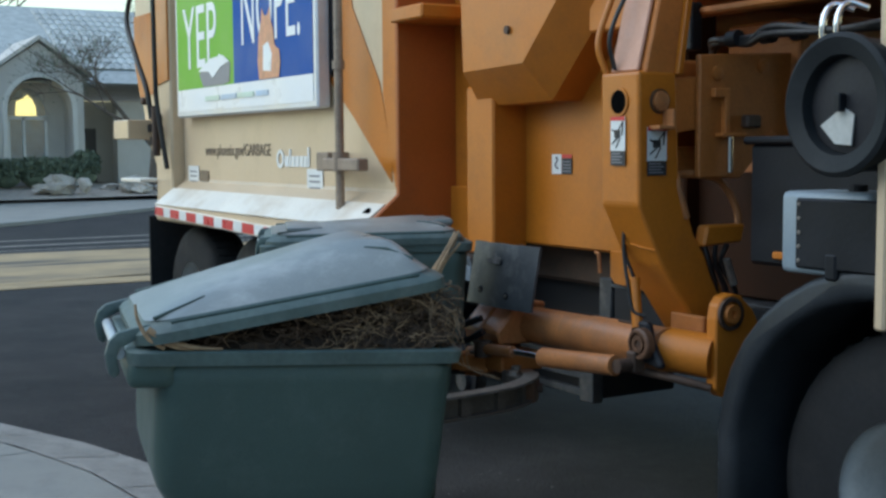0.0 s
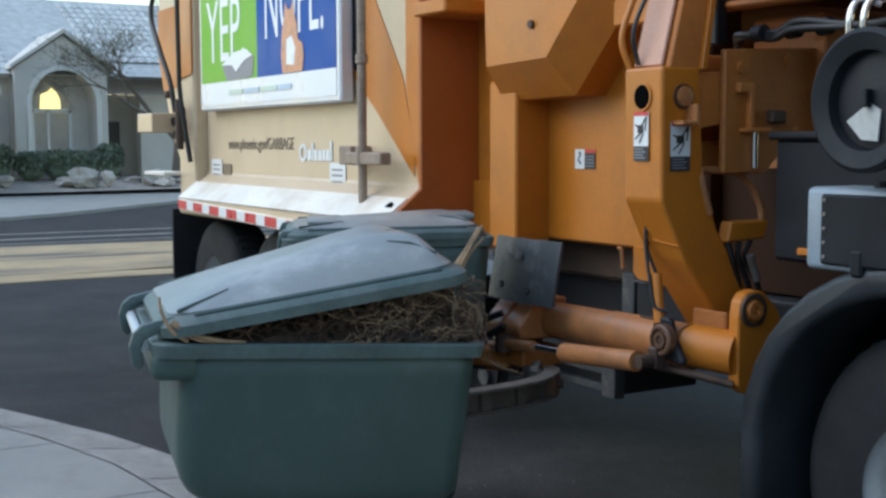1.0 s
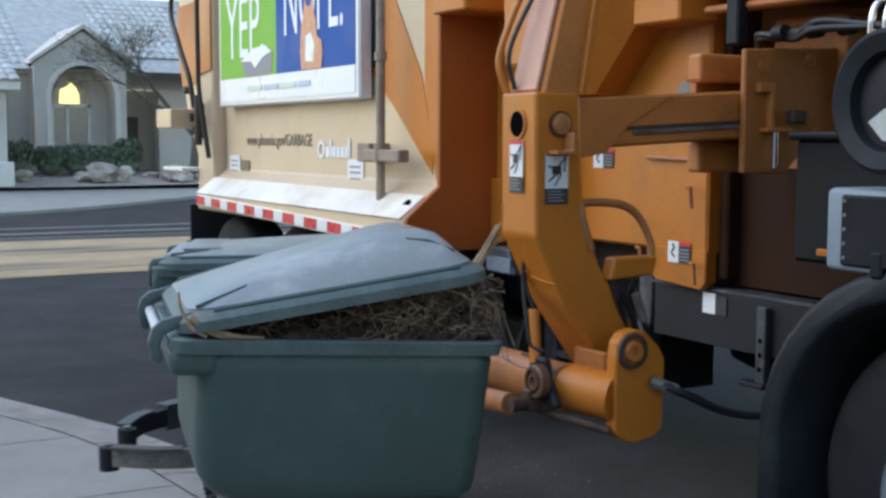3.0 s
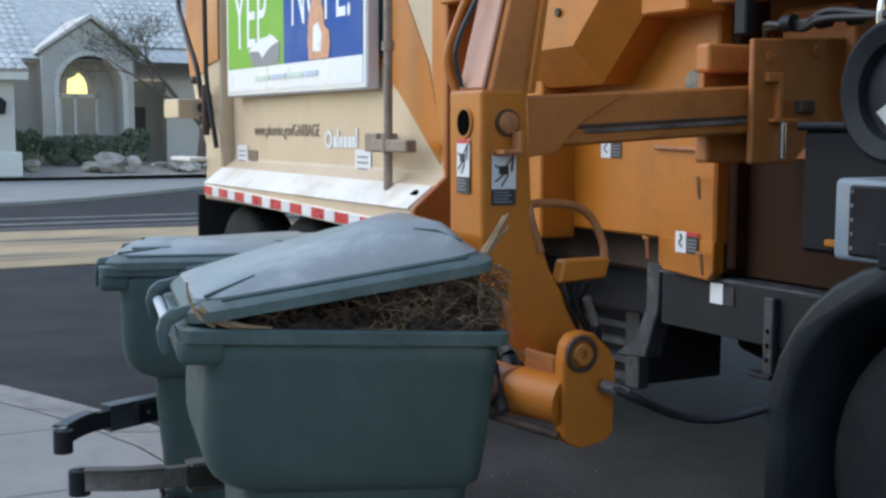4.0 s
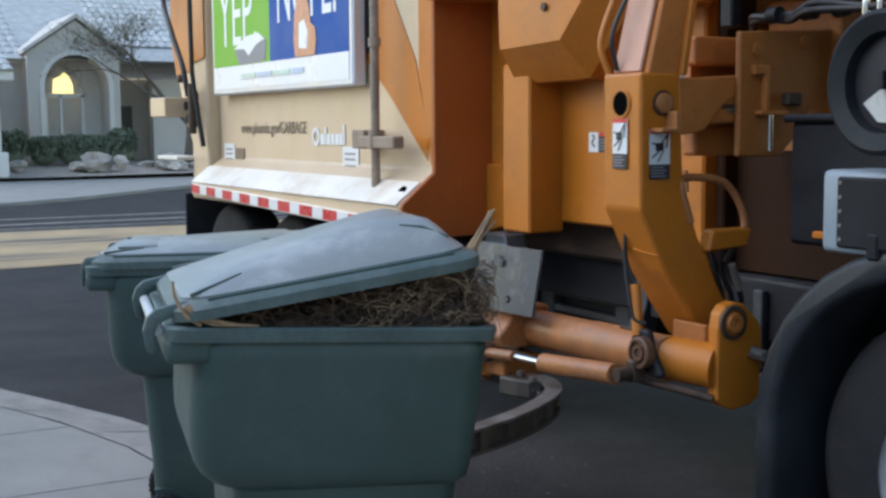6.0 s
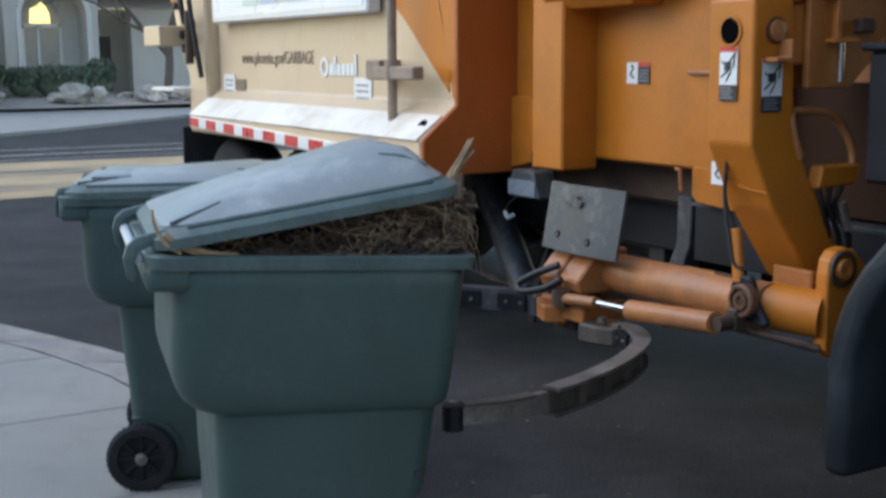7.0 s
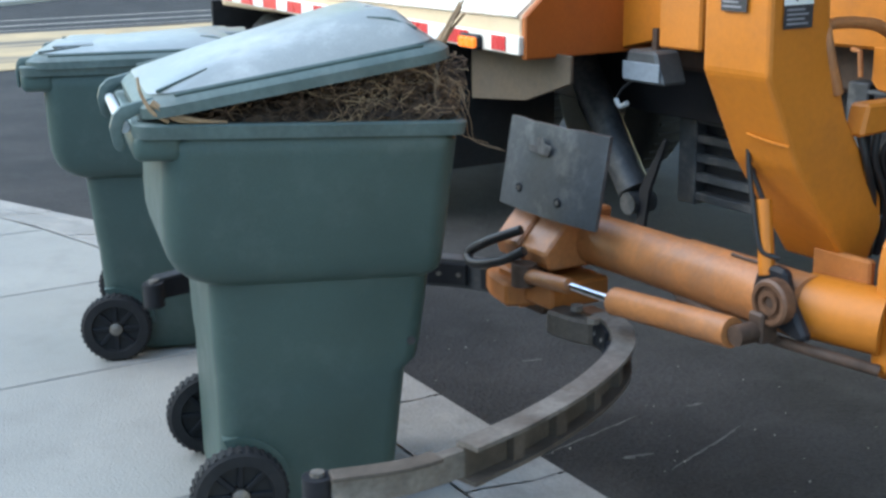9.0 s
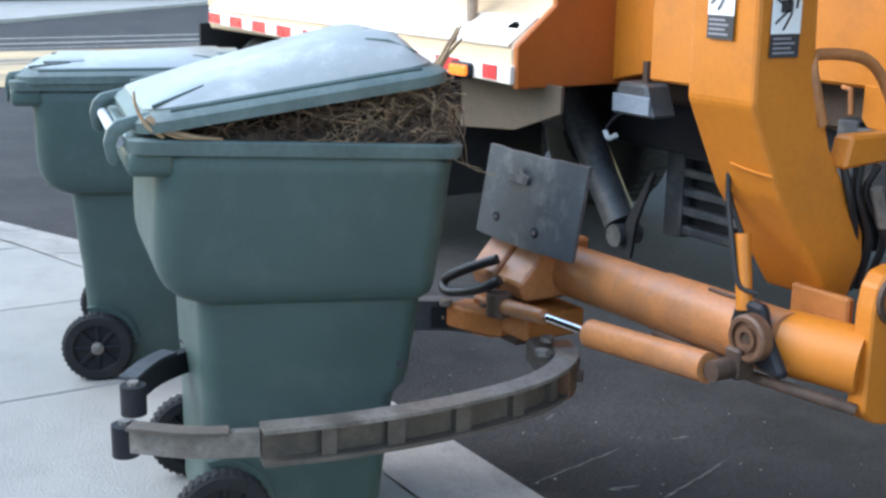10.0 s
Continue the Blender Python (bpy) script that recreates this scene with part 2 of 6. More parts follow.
def prism(poly, axis, a, b_, bevel=0.006, bm=None, seg=1):
    """Extrudes a 2D outline along an axis from a to b_. axis x: points are (y, z); y: (x, z); z: (x, y)."""
    b = bmesh.new()
    put = {"x": lambda u, v, w: (w, u, v), "y": lambda u, v, w: (u, w, v), "z": lambda u, v, w: (u, v, w)}[axis]
    lo = [b.verts.new(put(u, v, a)) for u, v in poly]
    hi = [b.verts.new(put(u, v, b_)) for u, v in poly]
    b.faces.new(lo)
    b.faces.new(hi[::-1])
    for i in range(len(poly)):
        j = (i + 1) % len(poly)
        b.faces.new((lo[i], hi[i], hi[j], lo[j]))
    bmesh.ops.recalc_face_normals(b, faces=b.faces)
    if bevel:
        bmesh.ops.bevel(b, geom=b.edges[:], offset=bevel, segments=seg, affect="EDGES", profile=0.5)
    return join(bm, b)


def tube(pts, r, n=10, bm=None, r1=None):
    """A round tube along points; r1: the radius at its far end."""
    b = bmesh.new()
    pts = [Vector(p) for p in pts]
    rings, last = [], None
    for i, p in enumerate(pts):
        d = (pts[min(i + 1, len(pts) - 1)] - pts[max(i - 1, 0)]).normalized()
        side = last if last is not None else (Vector((0, 0, 1)) if abs(d.z) < 0.9 else Vector((1, 0, 0)))
        u = (side - d * side.dot(d)).normalized()
        last = u
        w = d.cross(u)
        rr = r if r1 is None else r + (r1 - r) * i / (len(pts) - 1)
        rings.append([b.verts.new(p + (u * math.cos(2 * math.pi * k / n) + w * math.sin(2 * math.pi * k / n)) * rr) for k in range(n)])
    for s, t in zip(rings, rings[1:]):
        for k in range(n):
            b.faces.new((s[k], s[(k + 1) % n], t[(k + 1) % n], t[k]))
    b.faces.new(rings[0][::-1])
    b.faces.new(rings[-1])
    return join(bm, b)


def bend(pts, steps=6):
    """A smooth line through points (Catmull-Rom)."""
    p = [Vector(q) for q in pts]
    p = [2 * p[0] - p[1]] + p + [2 * p[-1] - p[-2]]
    out = []
    for i in range(1, len(p) - 2):
        for k in range(steps):
            t = k / steps
            out.append(0.5 * (2 * p[i] + (p[i + 1] - p[i - 1]) * t + (2 * p[i - 1] - 5 * p[i] + 4 * p[i + 1] - p[i + 2]) * t * t
                              + (3 * p[i] - p[i - 1] - 3 * p[i + 1] + p[i + 2]) * t ** 3))
    return out + [p[-2]]


def lathe(profile, axis_m, n=32, bm=None, cap=True):
    """Turns (radius, height) points round the local z axis, then places by axis_m."""
    b = bmesh.new()
    rings = []
    for r, h in profile:
        rings.append([b.verts.new((max(r, 1e-4) * math.cos(2 * math.pi * k / n), max(r, 1e-4) * math.sin(2 * math.pi * k / n), h)) for k in range(n)])
    for s, t in zip(rings, rings[1:]):
        for k in range(n):
            b.faces.new((s[k], s[(k + 1) % n], t[(k + 1) % n], t[k]))
    if cap:
        b.faces.new(rings[0][::-1])
        b.faces.new(rings[-1])
    return join(bm, b, axis_m)


def rounded(w, y0, y1, r, n=5):
    """Outline of a rounded rectangle: half width w across x, from y0 to y1."""
    out = []
    for cx, cy, a in ((w - r, y1 - r, 0), (-w + r, y1 - r, 90), (-w + r, y0 + r, 180), (w - r, y0 + r, 270)):
        for k in range(n + 1):
            t = radians(a + 90 * k / n)
            out.append((cx + r * math.cos(t), cy + r * math.sin(t)))
    return out


def loft(sections, bm=None, cap=(True, True)):
    b = bmesh.new()
    rings = [[b.verts.new(p) for p in s] for s in sections]
    n = len(rings[0])
    for s, t in zip(rings, rings[1:]):
        for k in range(n):
            b.faces.new((s[k], s[(k + 1) % n], t[(k + 1) % n], t[k]))
    if cap[0]:
        b.faces.new(rings[0][::-1])
    if cap[1]:
        b.faces.new(rings[-1])
    return join(bm, b)


def lettering(name, text, size, m, material, parent, label="", width=None):
    """Words in the built-in font, as a thin mesh; width: the length that the line is set to."""
    cu = bpy.data.curves.new(name, "FONT")
    cu.body, cu.size, cu.extrude = text, size, 0.001
    ob = new(name, cu)
    dg = bpy.context.evaluated_depsgraph_get()
    me = bpy.data.meshes.new_from_object(ob.evaluated_get(dg))
    bpy.data.objects.remove(ob)
    xs = [v.co.x for v in me.vertices]
    s = width / (max(xs) - min(xs)) if width else 1
    for v in me.vertices:
        v.co.x = (v.co.x - min(xs)) * s
    me.transform(m)
    me.name = name
    me.materials.append(material)
    ob = new(name, me)
    ob.parent = parent
    if label:
        ob["label"] = label
    return ob


# ---- ground: the street lies 8 cm under the datum ----
GS, GZ = 1.052, -0.08


def kerb_line(x):
    """The edge between gutter and asphalt: straight along the road, curving away at the corner."""
    x = x / GS
    pts = [(-40, -40), (-20, -16), (-14, -5), (-12.5, -2.6), (-11, -0.9), (-9.5, 0.3), (-8, 1.08), (-7.17, 1.42), (-6.5, 1.68), (-5.8, 1.86), (-5, 1.94), (-4, 1.96), (20, 1.96)]
    return GS * float(np.interp(x, [p[0] for p in pts], [p[1] for p in pts]))


def ground():
    b = bmesh.new()
    s = 400
    vs = [b.verts.new(p) for p in ((-s, -s, GZ - 0.03), (s, -s, GZ - 0.03), (s, s, GZ - 0.03), (-s, s, GZ - 0.03))]
    b.faces.new(vs)
    tagged(part("ground", b, ASPHALT), "dark grey worn asphalt of the residential street", "road", kind="structure")


def slab_mesh(poly, z0, z1, bevel=0.008):
    return prism(poly, "z", z0, z1, bevel)


def driveway():
    base = empty("pavement", None, pose(0, 0, GZ))
    tagged(base, "pale broom-finished concrete driveway in jointed slabs", "pavement", kind="structure")
    xs = [-4.35 + 1.18 * k for k in range(-4, 8)]
    for i in range(len(xs) - 1):
        a, c = xs[i] + 0.003, xs[i + 1] - 0.003
        for y0, y1 in ((-6.5, -4.5), (-4.49, -2.5), (-2.49, -0.6), (-0.59, None)):
            if y1 is None:
                top = [(c - (c - a) * k / 4, kerb_line(c - (c - a) * k / 4) - 0.36) for k in range(5)]
                if min(p[1] for p in top) < y0 + 0.1:
                    continue
                poly = [(a, y0), (c, y0)] + top
            else:
                if kerb_line(a) - 0.36 < y1:
                    continue
                poly = [(a, y0), (c, y0), (c, y1), (a, y1)]
            part("slab", slab_mesh(poly, -0.05, 0.0), CONCRETE, base)
    g = empty("gutter", None, pose(0, 0, GZ))
    tagged(g, "weathered concrete gutter along the asphalt edge", "gutter", kind="structure")
    x = -11.0
    while x < 6:
        e = min(x + 0.75, 6)
        up = [(x + (e - x) * k / 4 + (0.006 if k == 0 else -0.006 if k == 4 else 0), kerb_line(x + (e - x) * k / 4)) for k in range(5)]
        b = bmesh.new()
        rows = []
        for off, z in ((-0.357, 0.0), (-0.30, -0.002), (-0.10, -0.026), (0.0, -0.024), (0.0, -0.06)):
            rows.append([b.verts.new((px_, py_ + off, z)) for px_, py_ in up])
        for s, t in zip(rows, rows[1:]):
            for k in range(4):
                b.faces.new((s[k], t[k], t[k + 1], s[k + 1]))
        part("gutter_slab", b, GUTTER, g)
        x = e
    # fill under the joints
    b = bmesh.new()
    top = [(-8.5 + 0.6 * k, kerb_line(-8.5 + 0.6 * k) - 0.02) for k in range(24)]
    b.faces.new([b.verts.new((px_, py_, GZ - 0.0285)) for px_, py_ in [(-8.5, -7), (5.3, -7)] + top[::-1]])
    tagged(part("joint_filler", b, GUTTER), "dark sand bed under the driveway slabs", "pavement", kind="structure")


def street_marks():
    random.seed(5)
    b = bmesh.new()
    for k in range(46):
        x0 = GS * random.uniform(-19.4, -14.4)
        y0 = random.uniform(-14, 0)
        ln = random.uniform(10, 26)
        w = random.uniform(0.15, 0.5) * (1.0 if -19.4 < x0 < -15.8 else 0.35)
        z = GZ - 0.026 + 0.0002 * k
        n = 10
        lo, hi = [], []
        for i in range(n + 1):
            t = i / n
            taper = min(1, 4 * t, 4 * (1 - t)) ** 0.6
            j = random.uniform(-0.05, 0.05)
            lo.append(b.verts.new((x0 + j - w * taper, y0 + ln * t, z)))
            hi.append(b.verts.new((x0 + j + w * taper + 0.001, y0 + ln * t, z)))
        for i in range(n):
            b.faces.new((lo[i], hi[i], hi[i + 1], lo[i + 1]))
    lo = [b.verts.new((-20.1 + random.uniform(-0.3, 0.3), -14 + 3.4 * k, GZ - 0.0155)) for k in range(13)]
    hi = [b.verts.new((-15.9 + random.uniform(-0.5, 0.5), -14 + 3.4 * k, GZ - 0.0155)) for k in range(13)]
    for k in range(12):
        b.faces.new((lo[k], hi[k], hi[k + 1], lo[k + 1]))
    tagged(part("dust_streaks", b, SUN_STREAK), "ochre streaks painted as low sunlight across the asphalt", "road dust", kind="stuff")
    # thin pale strips paint streaks of sunlight on the road
    b = bmesh.new()
    for x0, y0, y1, w in ((-21.9, -10, 9, 0.10), (-23.2, 3, 14, 0.08), (-20.9, 2, 16, 0.05), (-15.2, -9, 16, 0.07)):
        b.faces.new([b.verts.new(p) for p in ((x0 - w, y0, GZ - 0.0255), (x0 + w, y0, GZ - 0.0255), (x0 + w, y1, GZ - 0.0255), (x0 - w, y1, GZ - 0.0255))])
    tagged(part("pale_lines", b, PALE_LINE), "thin pale lines painted as sunlight on the asphalt", "road marking", kind="structure")

    # cracks and grit on the near asphalt
    b = bmesh.new()
    for x0, y0, x1, y1, w in ((-2.886, 2.085, -2.972, 2.53, 0.0045), (-2.586, 2.345, -2.72, 2.77, 0.006), (-2.735, 2.27, -2.71, 2.38, 0.014), (-3.3, 2.45, -3.34, 2.52, 0.006), (-3.62, 2.5, -3.6, 2.58, 0.008), (-2.95, 2.72, -2.93, 2.80, 0.009), (-2.25, 2.3, -2.32, 2.42, 0.006)):
        row, m = [], 14
        for i in range(m + 1):
            t = i / m
            ww = w * min(1, 6 * t, 6 * (1 - t)) * random.uniform(0.25, 1.0) + 0.0006
            cx, cy = x0 + (x1 - x0) * t + random.uniform(-0.004, 0.004), y0 + (y1 - y0) * t
            row.append((b.verts.new((cx + ww, cy, GZ - 0.0275)), b.verts.new((cx - ww, cy, GZ - 0.0275))))
        for p, q in zip(row, row[1:]):
            b.faces.new((p[0], p[1], q[1], q[0]))
    tagged(part("asphalt_cracks", b, SCUFF), "pale scuffs and cracks in the asphalt", "road marking", kind="structure")
    b = bmesh.new()
    for k in range(170):
        x, y = random.uniform(-6.5, -1.2), 2.05 + abs(random.gauss(0, 0.8))
        s = random.uniform(0.0015, 0.0015 + 0.003 * random.random() ** 2)
        q = Euler((random.uniform(0, 6), random.uniform(0, 6), random.uniform(0, 6))).to_matrix()
        vs = [b.verts.new(Vector((x, y, GZ - 0.029 + s * 0.5)) + q @ Vector(v) * s) for v in ((1, 1, 1), (-1, -1, 1), (-1, 1, -1), (1, -1, -1))]
        for f in ((0, 1, 2), (0, 3, 1), (0, 2, 3), (1, 3, 2)):
            b.faces.new([vs[i] for i in f])
    tagged(part("grit", b, GUTTER), "pale grit scattered on the asphalt", "grit", kind="stuff")


def far_yard():
    b = prism([(-60, -60), (-27, -60), (-26.4, 0), (-27.0, 4.6), (-28.4, 6.4), (-34.0, 11.7), (-42, 20), (-70, 60)], "z", -0.35, -0.02, 0.02)
    tagged(part("far_pavement", b, CONCRETE), "pale concrete apron across the street", "pavement", kind="structure")
    b = bmesh.new()
    random.seed(2)
    n, mx = 26, 20
    grid = [[b.verts.new((-37.6 - 26 * j / mx, -20 + 56 * i / n, 0.06 + 0.28 * min(1, j / 3) + random.uniform(0, 0.06))) for i in range(n + 1)] for j in range(mx + 1)]
    for j in range(mx):
        for i in range(n):
            b.faces.new((grid[j][i], grid[j + 1][i], grid[j + 1][i + 1], grid[j][i + 1]))
    tagged(part("gravel_yard", b, GRAVEL), "brown desert gravel front yard", "gravel", kind="structure")


def rock(x, y, z, s, seed, squash=0.7):
    random.seed(seed)
    b = bmesh.new()
    bmesh.ops.create_icosphere(b, subdivisions=2, radius=1)
    off = Vector((seed * 3.1, seed * 1.7, 0))
    for v in b.verts:
        k = 1 + 0.6 * noise.noise(v.co * 1.1 + off) + 0.5 * noise.noise(v.co * 2.7 + off)
        v.co = Vector((v.co.x * k * s[0], v.co.y * k * s[1], v.co.z * k * s[2]))
    low = min(v.co.z for v in b.verts)
    ob = part("rock", b, ROCK)
    ob.matrix_basis = pose(x, y, z - low * 0.75, 0, 0, seed * 40)
    return tagged(ob, "rough tan and grey landscape boulder on gravel", "rock", "garden rocks")


def shade_walls():
    """Plain unseen walls, added behind and beside the viewer to cut low sky light."""
    b = box(-15, 13, -9.5, -9.1, GZ - 0.03, 4.6, 0.02)
    tagged(part("wall_south", b, STUCCO), "plain unseen stucco wall added to cut low sky light", "wall", kind="structure")
    b = box(9.5, 9.9, -9.1, 1.2, GZ - 0.03, 4.6, 0.02)
    tagged(part("wall_east", b, STUCCO), "plain unseen stucco side wall added to cut light from the east", "wall", kind="structure")


ground()
shade_walls()
driveway()
street_marks()
far_yard()


# ---- house across the street ----
def shrub(x, y, z, w, h, seed, label):
    random.seed(seed)
    base = empty("shrub", None, pose(x, y, z))
    tagged(base, label, "shrub", "hedge in front of the house")
    part("stem", tube([(0, 0, 0), (0.02, 0, h * 0.5)], 0.04, 6), BARK, base)
    b = bmesh.new()
    for k in range(900):
        a, c = random.uniform(0, 6.28), random.uniform(-0.15, 1)
        rr = (1 - max(c - 0.55, 0) ** 2 * 2.2) * random.uniform(0.75, 1.06)
        p = Vector((math.cos(a) * w * 0.5 * rr * 0.8, math.sin(a) * w * 0.5 * rr, max(0.02, h * (c * 0.5 + 0.5) * random.uniform(0.9, 1.05))))
        q = Euler((random.uniform(0, 6), random.uniform(0, 6), random.uniform(0, 6))).to_matrix()
        s = random.uniform(0.05, 0.1)
        b.faces.new([b.verts.new(p + q @ Vector(v) * s) for v in ((-1, -0.4, 0), (0.2, -0.6, 0.1), (1, 0.1, 0), (-0.2, 0.6, 0.1))])
    bmesh.ops.create_icosphere(b, subdivisions=2, radius=1, matrix=Matrix.Translation((0, 0, h * 0.45)) @ Matrix.Diagonal((w * 0.34, w * 0.42, h * 0.42, 1)))
    part("foliage", b, LEAF, base)
    return base


def arch_outline(y, w, z0, z1, n=16):
    r = w / 2
    zc = z1 - r
    return [(y - r, z0)] + [(y - r * math.cos(math.pi * k / n), zc + r * math.sin(math.pi * k / n)) for k in range(n + 1)] + [(y + r, z0)]


def wall_with_arch(y0, y1, z0, ztop, gable, x0, x1, arch):
    """A wall facing +x with an arched opening through it; the outline is walked so that the hole is cut out of it."""
    half = [(y0, z0)] + [(arch[0][0], z0)] + arch + [(arch[-1][0], z0)] + [(y1, z0), (y1, ztop), gable, (y0, ztop)]
    out = []
    for p in half:
        if not out or (abs(p[0] - out[-1][0]) + abs(p[1] - out[-1][1])) > 1e-5:
            out.append(p)
    return prism(out, "x", x0, x1, 0)


def tile_field(name, parent, y0, y1, x_low, z_low, x_high, z_high, rows, cols, clip=None):
    """Barrel tiles laid row by row up a slope that rises towards -x."""
    b0 = bmesh.new()
    pit = (y1 - y0) / cols
    ln = math.hypot(x_high - x_low, z_high - z_low) / rows * 1.12
    ring = []
    for e in (0, 1):
        ring.append([b0.verts.new((-ln * e, pit * 0.5 * math.cos(math.pi * k / 6) * (1 - 0.12 * e), 0.055 * math.sin(math.pi * k / 6) + 0.03 * (1 - e))) for k in range(7)])
    for k in range(6):
        b0.faces.new((ring[0][k], ring[0][k + 1], ring[1][k + 1], ring[1][k]))
    b0.faces.new(ring[0][::-1])
    me = bpy.data.meshes.new("roof_tile")
    b0.to_mesh(me)
    b0.free()
    me.materials.append(ROOF_TILE)
    tilt = math.degrees(math.atan2(z_high - z_low, x_low - x_high))
    made = 0
    for r in range(rows):
        t = r / rows
        for c in range(cols):
            y = y0 + pit * (c + 0.5)
            x, z = x_low + (x_high - x_low) * t, z_low + (z_high - z_low) * t
            if clip and not clip(y, z):
                continue
            if made < 290:
                ob = new("roof_tile", me)
                ob.parent = parent
                ob.matrix_basis = pose(x, y, z, 0, tilt, 0)
            made += 1


def house():
    h = empty("house")
    tagged(h, "single-storey grey stucco house with arched window and pale tile roof", "house")
    arch = arch_outline(9.55, 2.15, 0.35, 4.0)
    wall = part("front_wall", wall_with_arch(7.95, 11.0, 0.2, 4.05, (9.55, 5.15), -42.5, -42.0, arch), STUCCO, h)
    rim = bmesh.new()
    outer, inner = arch_outline(9.55, 2.45, 0.35, 4.15), arch_outline(9.55, 2.13, 0.35, 3.99)
    rim = prism(outer + inner[::-1], "x", -42.03, -41.93, 0.01)
    part("arch_trim", rim, STUCCO_TRIM, wall)
    part("arch_reveal", prism(arch_outline(9.55, 2.5, 0.2, 4.2) + arch_outline(9.55, 2.14, 0.2, 3.995)[::-1], "x", -43.4, -42.45, 0), STUCCO, wall)
    part("recess_wall", prism(arch_outline(9.55, 2.2, 0.3, 4.02), "x", -43.4, -43.2, 0), STUCCO, h)
    part("niche_sill", box(-43.25, -41.98, 8.5, 10.6, 0.2, 1.05, 0.01), STUCCO, h)
    win = empty("window", h)
    for y0, y1 in ((8.78, 9.22), (9.27, 9.95)):
        part("pane", box(-43.19, -43.17, y0, y1, 1.1, 2.62, 0.003), WINDOW_GLASS, win)
    part("upper_pane", prism([(8.72 + 0.0, 2.70)] + [(9.36 - 0.64 * math.cos(math.pi * k / 14), 2.70 + 0.98 * math.sin(math.pi * k / 14)) for k in range(1, 14)] + [(10.0, 2.70)], "x", -43.19, -43.17, 0.0), WINDOW_GLASS, win)
    part("lit_pane", prism([(8.98, 2.74), (9.68, 2.74), (9.66, 3.05), (9.55, 3.3), (9.4, 3.45), (9.2, 3.3), (9.02, 3.22)], "x", -43.165, -43.155, 0.0), SUNSET_GLASS, win, "warm glowing pane that paints a sunset reflection in the arched window")
    fr = bmesh.new()
    for y0, y1, z0, z1 in ((8.69, 8.79, 1.05, 2.7), (9.20, 9.29, 1.05, 2.7), (9.93, 10.03, 1.05, 2.7), (8.69, 10.03, 2.60, 2.73), (8.70, 10.02, 1.02, 1.1)):
        box(-43.2, -43.12, y0, y1, z0, z1, 0.005, fr)
    part("window_frame", fr, WHITE, win)
    part("side_wall", box(-46, -45.6, 10.9, 20, 0.2, 3.35, 0.02), STUCCO, h)
    part("entry_wall", box(-45.7, -42.1, 10.7, 11.0, 0.2, 3.9, 0.02), STUCCO, h)
    part("porch_door", box(-45.62, -45.55, 11.35, 12.35, 0.2, 2.35, 0.01), DARK_DOOR, h)
    part("projecting_wall", box(-44.3, -43.7, 12.6, 15.5, 0.2, 3.3, 0.02), STUCCO, h)
    part("left_wall", box(-43.6, -43.1, 2.0, 7.97, 0.2, 4.0, 0.02), STUCCO, h)
    part("return_wall", box(-43.2, -42.4, 7.95, 8.2, 0.2, 4.05, 0.01), STUCCO, h)
    part("dark_window", box(-43.12, -43.06, 6.55, 7.25, 0.9, 3.2, 0.01), WINDOW_GLASS, h)
    garage = part("garage_wing", box(-41.6, -37.8, 1.5, 6.35, 0.1, 3.0, 0.02), STUCCO, h)
    part("pilaster_base", box(-37.85, -37.6, 5.7, 6.5, 0.1, 0.85, 0.03), STUCCO_TRIM, garage)
    part("garage_door", box(-37.84, -37.74, 2.0, 5.45, 0.1, 2.55, 0.02), STUCCO_TRIM, garage)
    part("wall_lantern", prism([(5.85, 1.95), (6.05, 1.95), (6.1, 2.3), (5.95, 2.45), (5.8, 2.3)], "x", -37.79, -37.6, 0.01), BLACK_PLASTIC, garage)
    part("garage_fascia", box(-42, -37.4, 1.2, 6.7, 2.95, 3.2, 0.02), STUCCO_TRIM, garage)
    part("main_roof", prism([(-42.2, 3.85), (-50, 7.2), (-58, 3.85)], "y", -2, 22, 0), ROOF_TILE, h)
    part("fascia", box(-43.3, -42.7, 1.8, 8.0, 3.72, 3.98, 0.02), STUCCO_TRIM, h)
    for s in (-1, 1):
        part("gable_roof", prism([(9.55, 5.22), (9.55 + s * 1.75, 4.0), (9.55 + s * 1.75, 4.14), (9.55, 5.38)], "x", -48, -41.8, 0.01), STUCCO, h)
    tile_field("roof_tile", h, 2.0, 8.0, -42.7, 4.02, -49.0, 6.75, 12, 20)
    tile_field("roof_tile", h, 11.0, 16.0, -43.4, 4.38, -49.6, 7.02, 11, 16)
    tile_field("roof_tile", h, 3.4, 6.7, -37.3, 3.22, -40.5, 4.3, 6, 11)
    return h


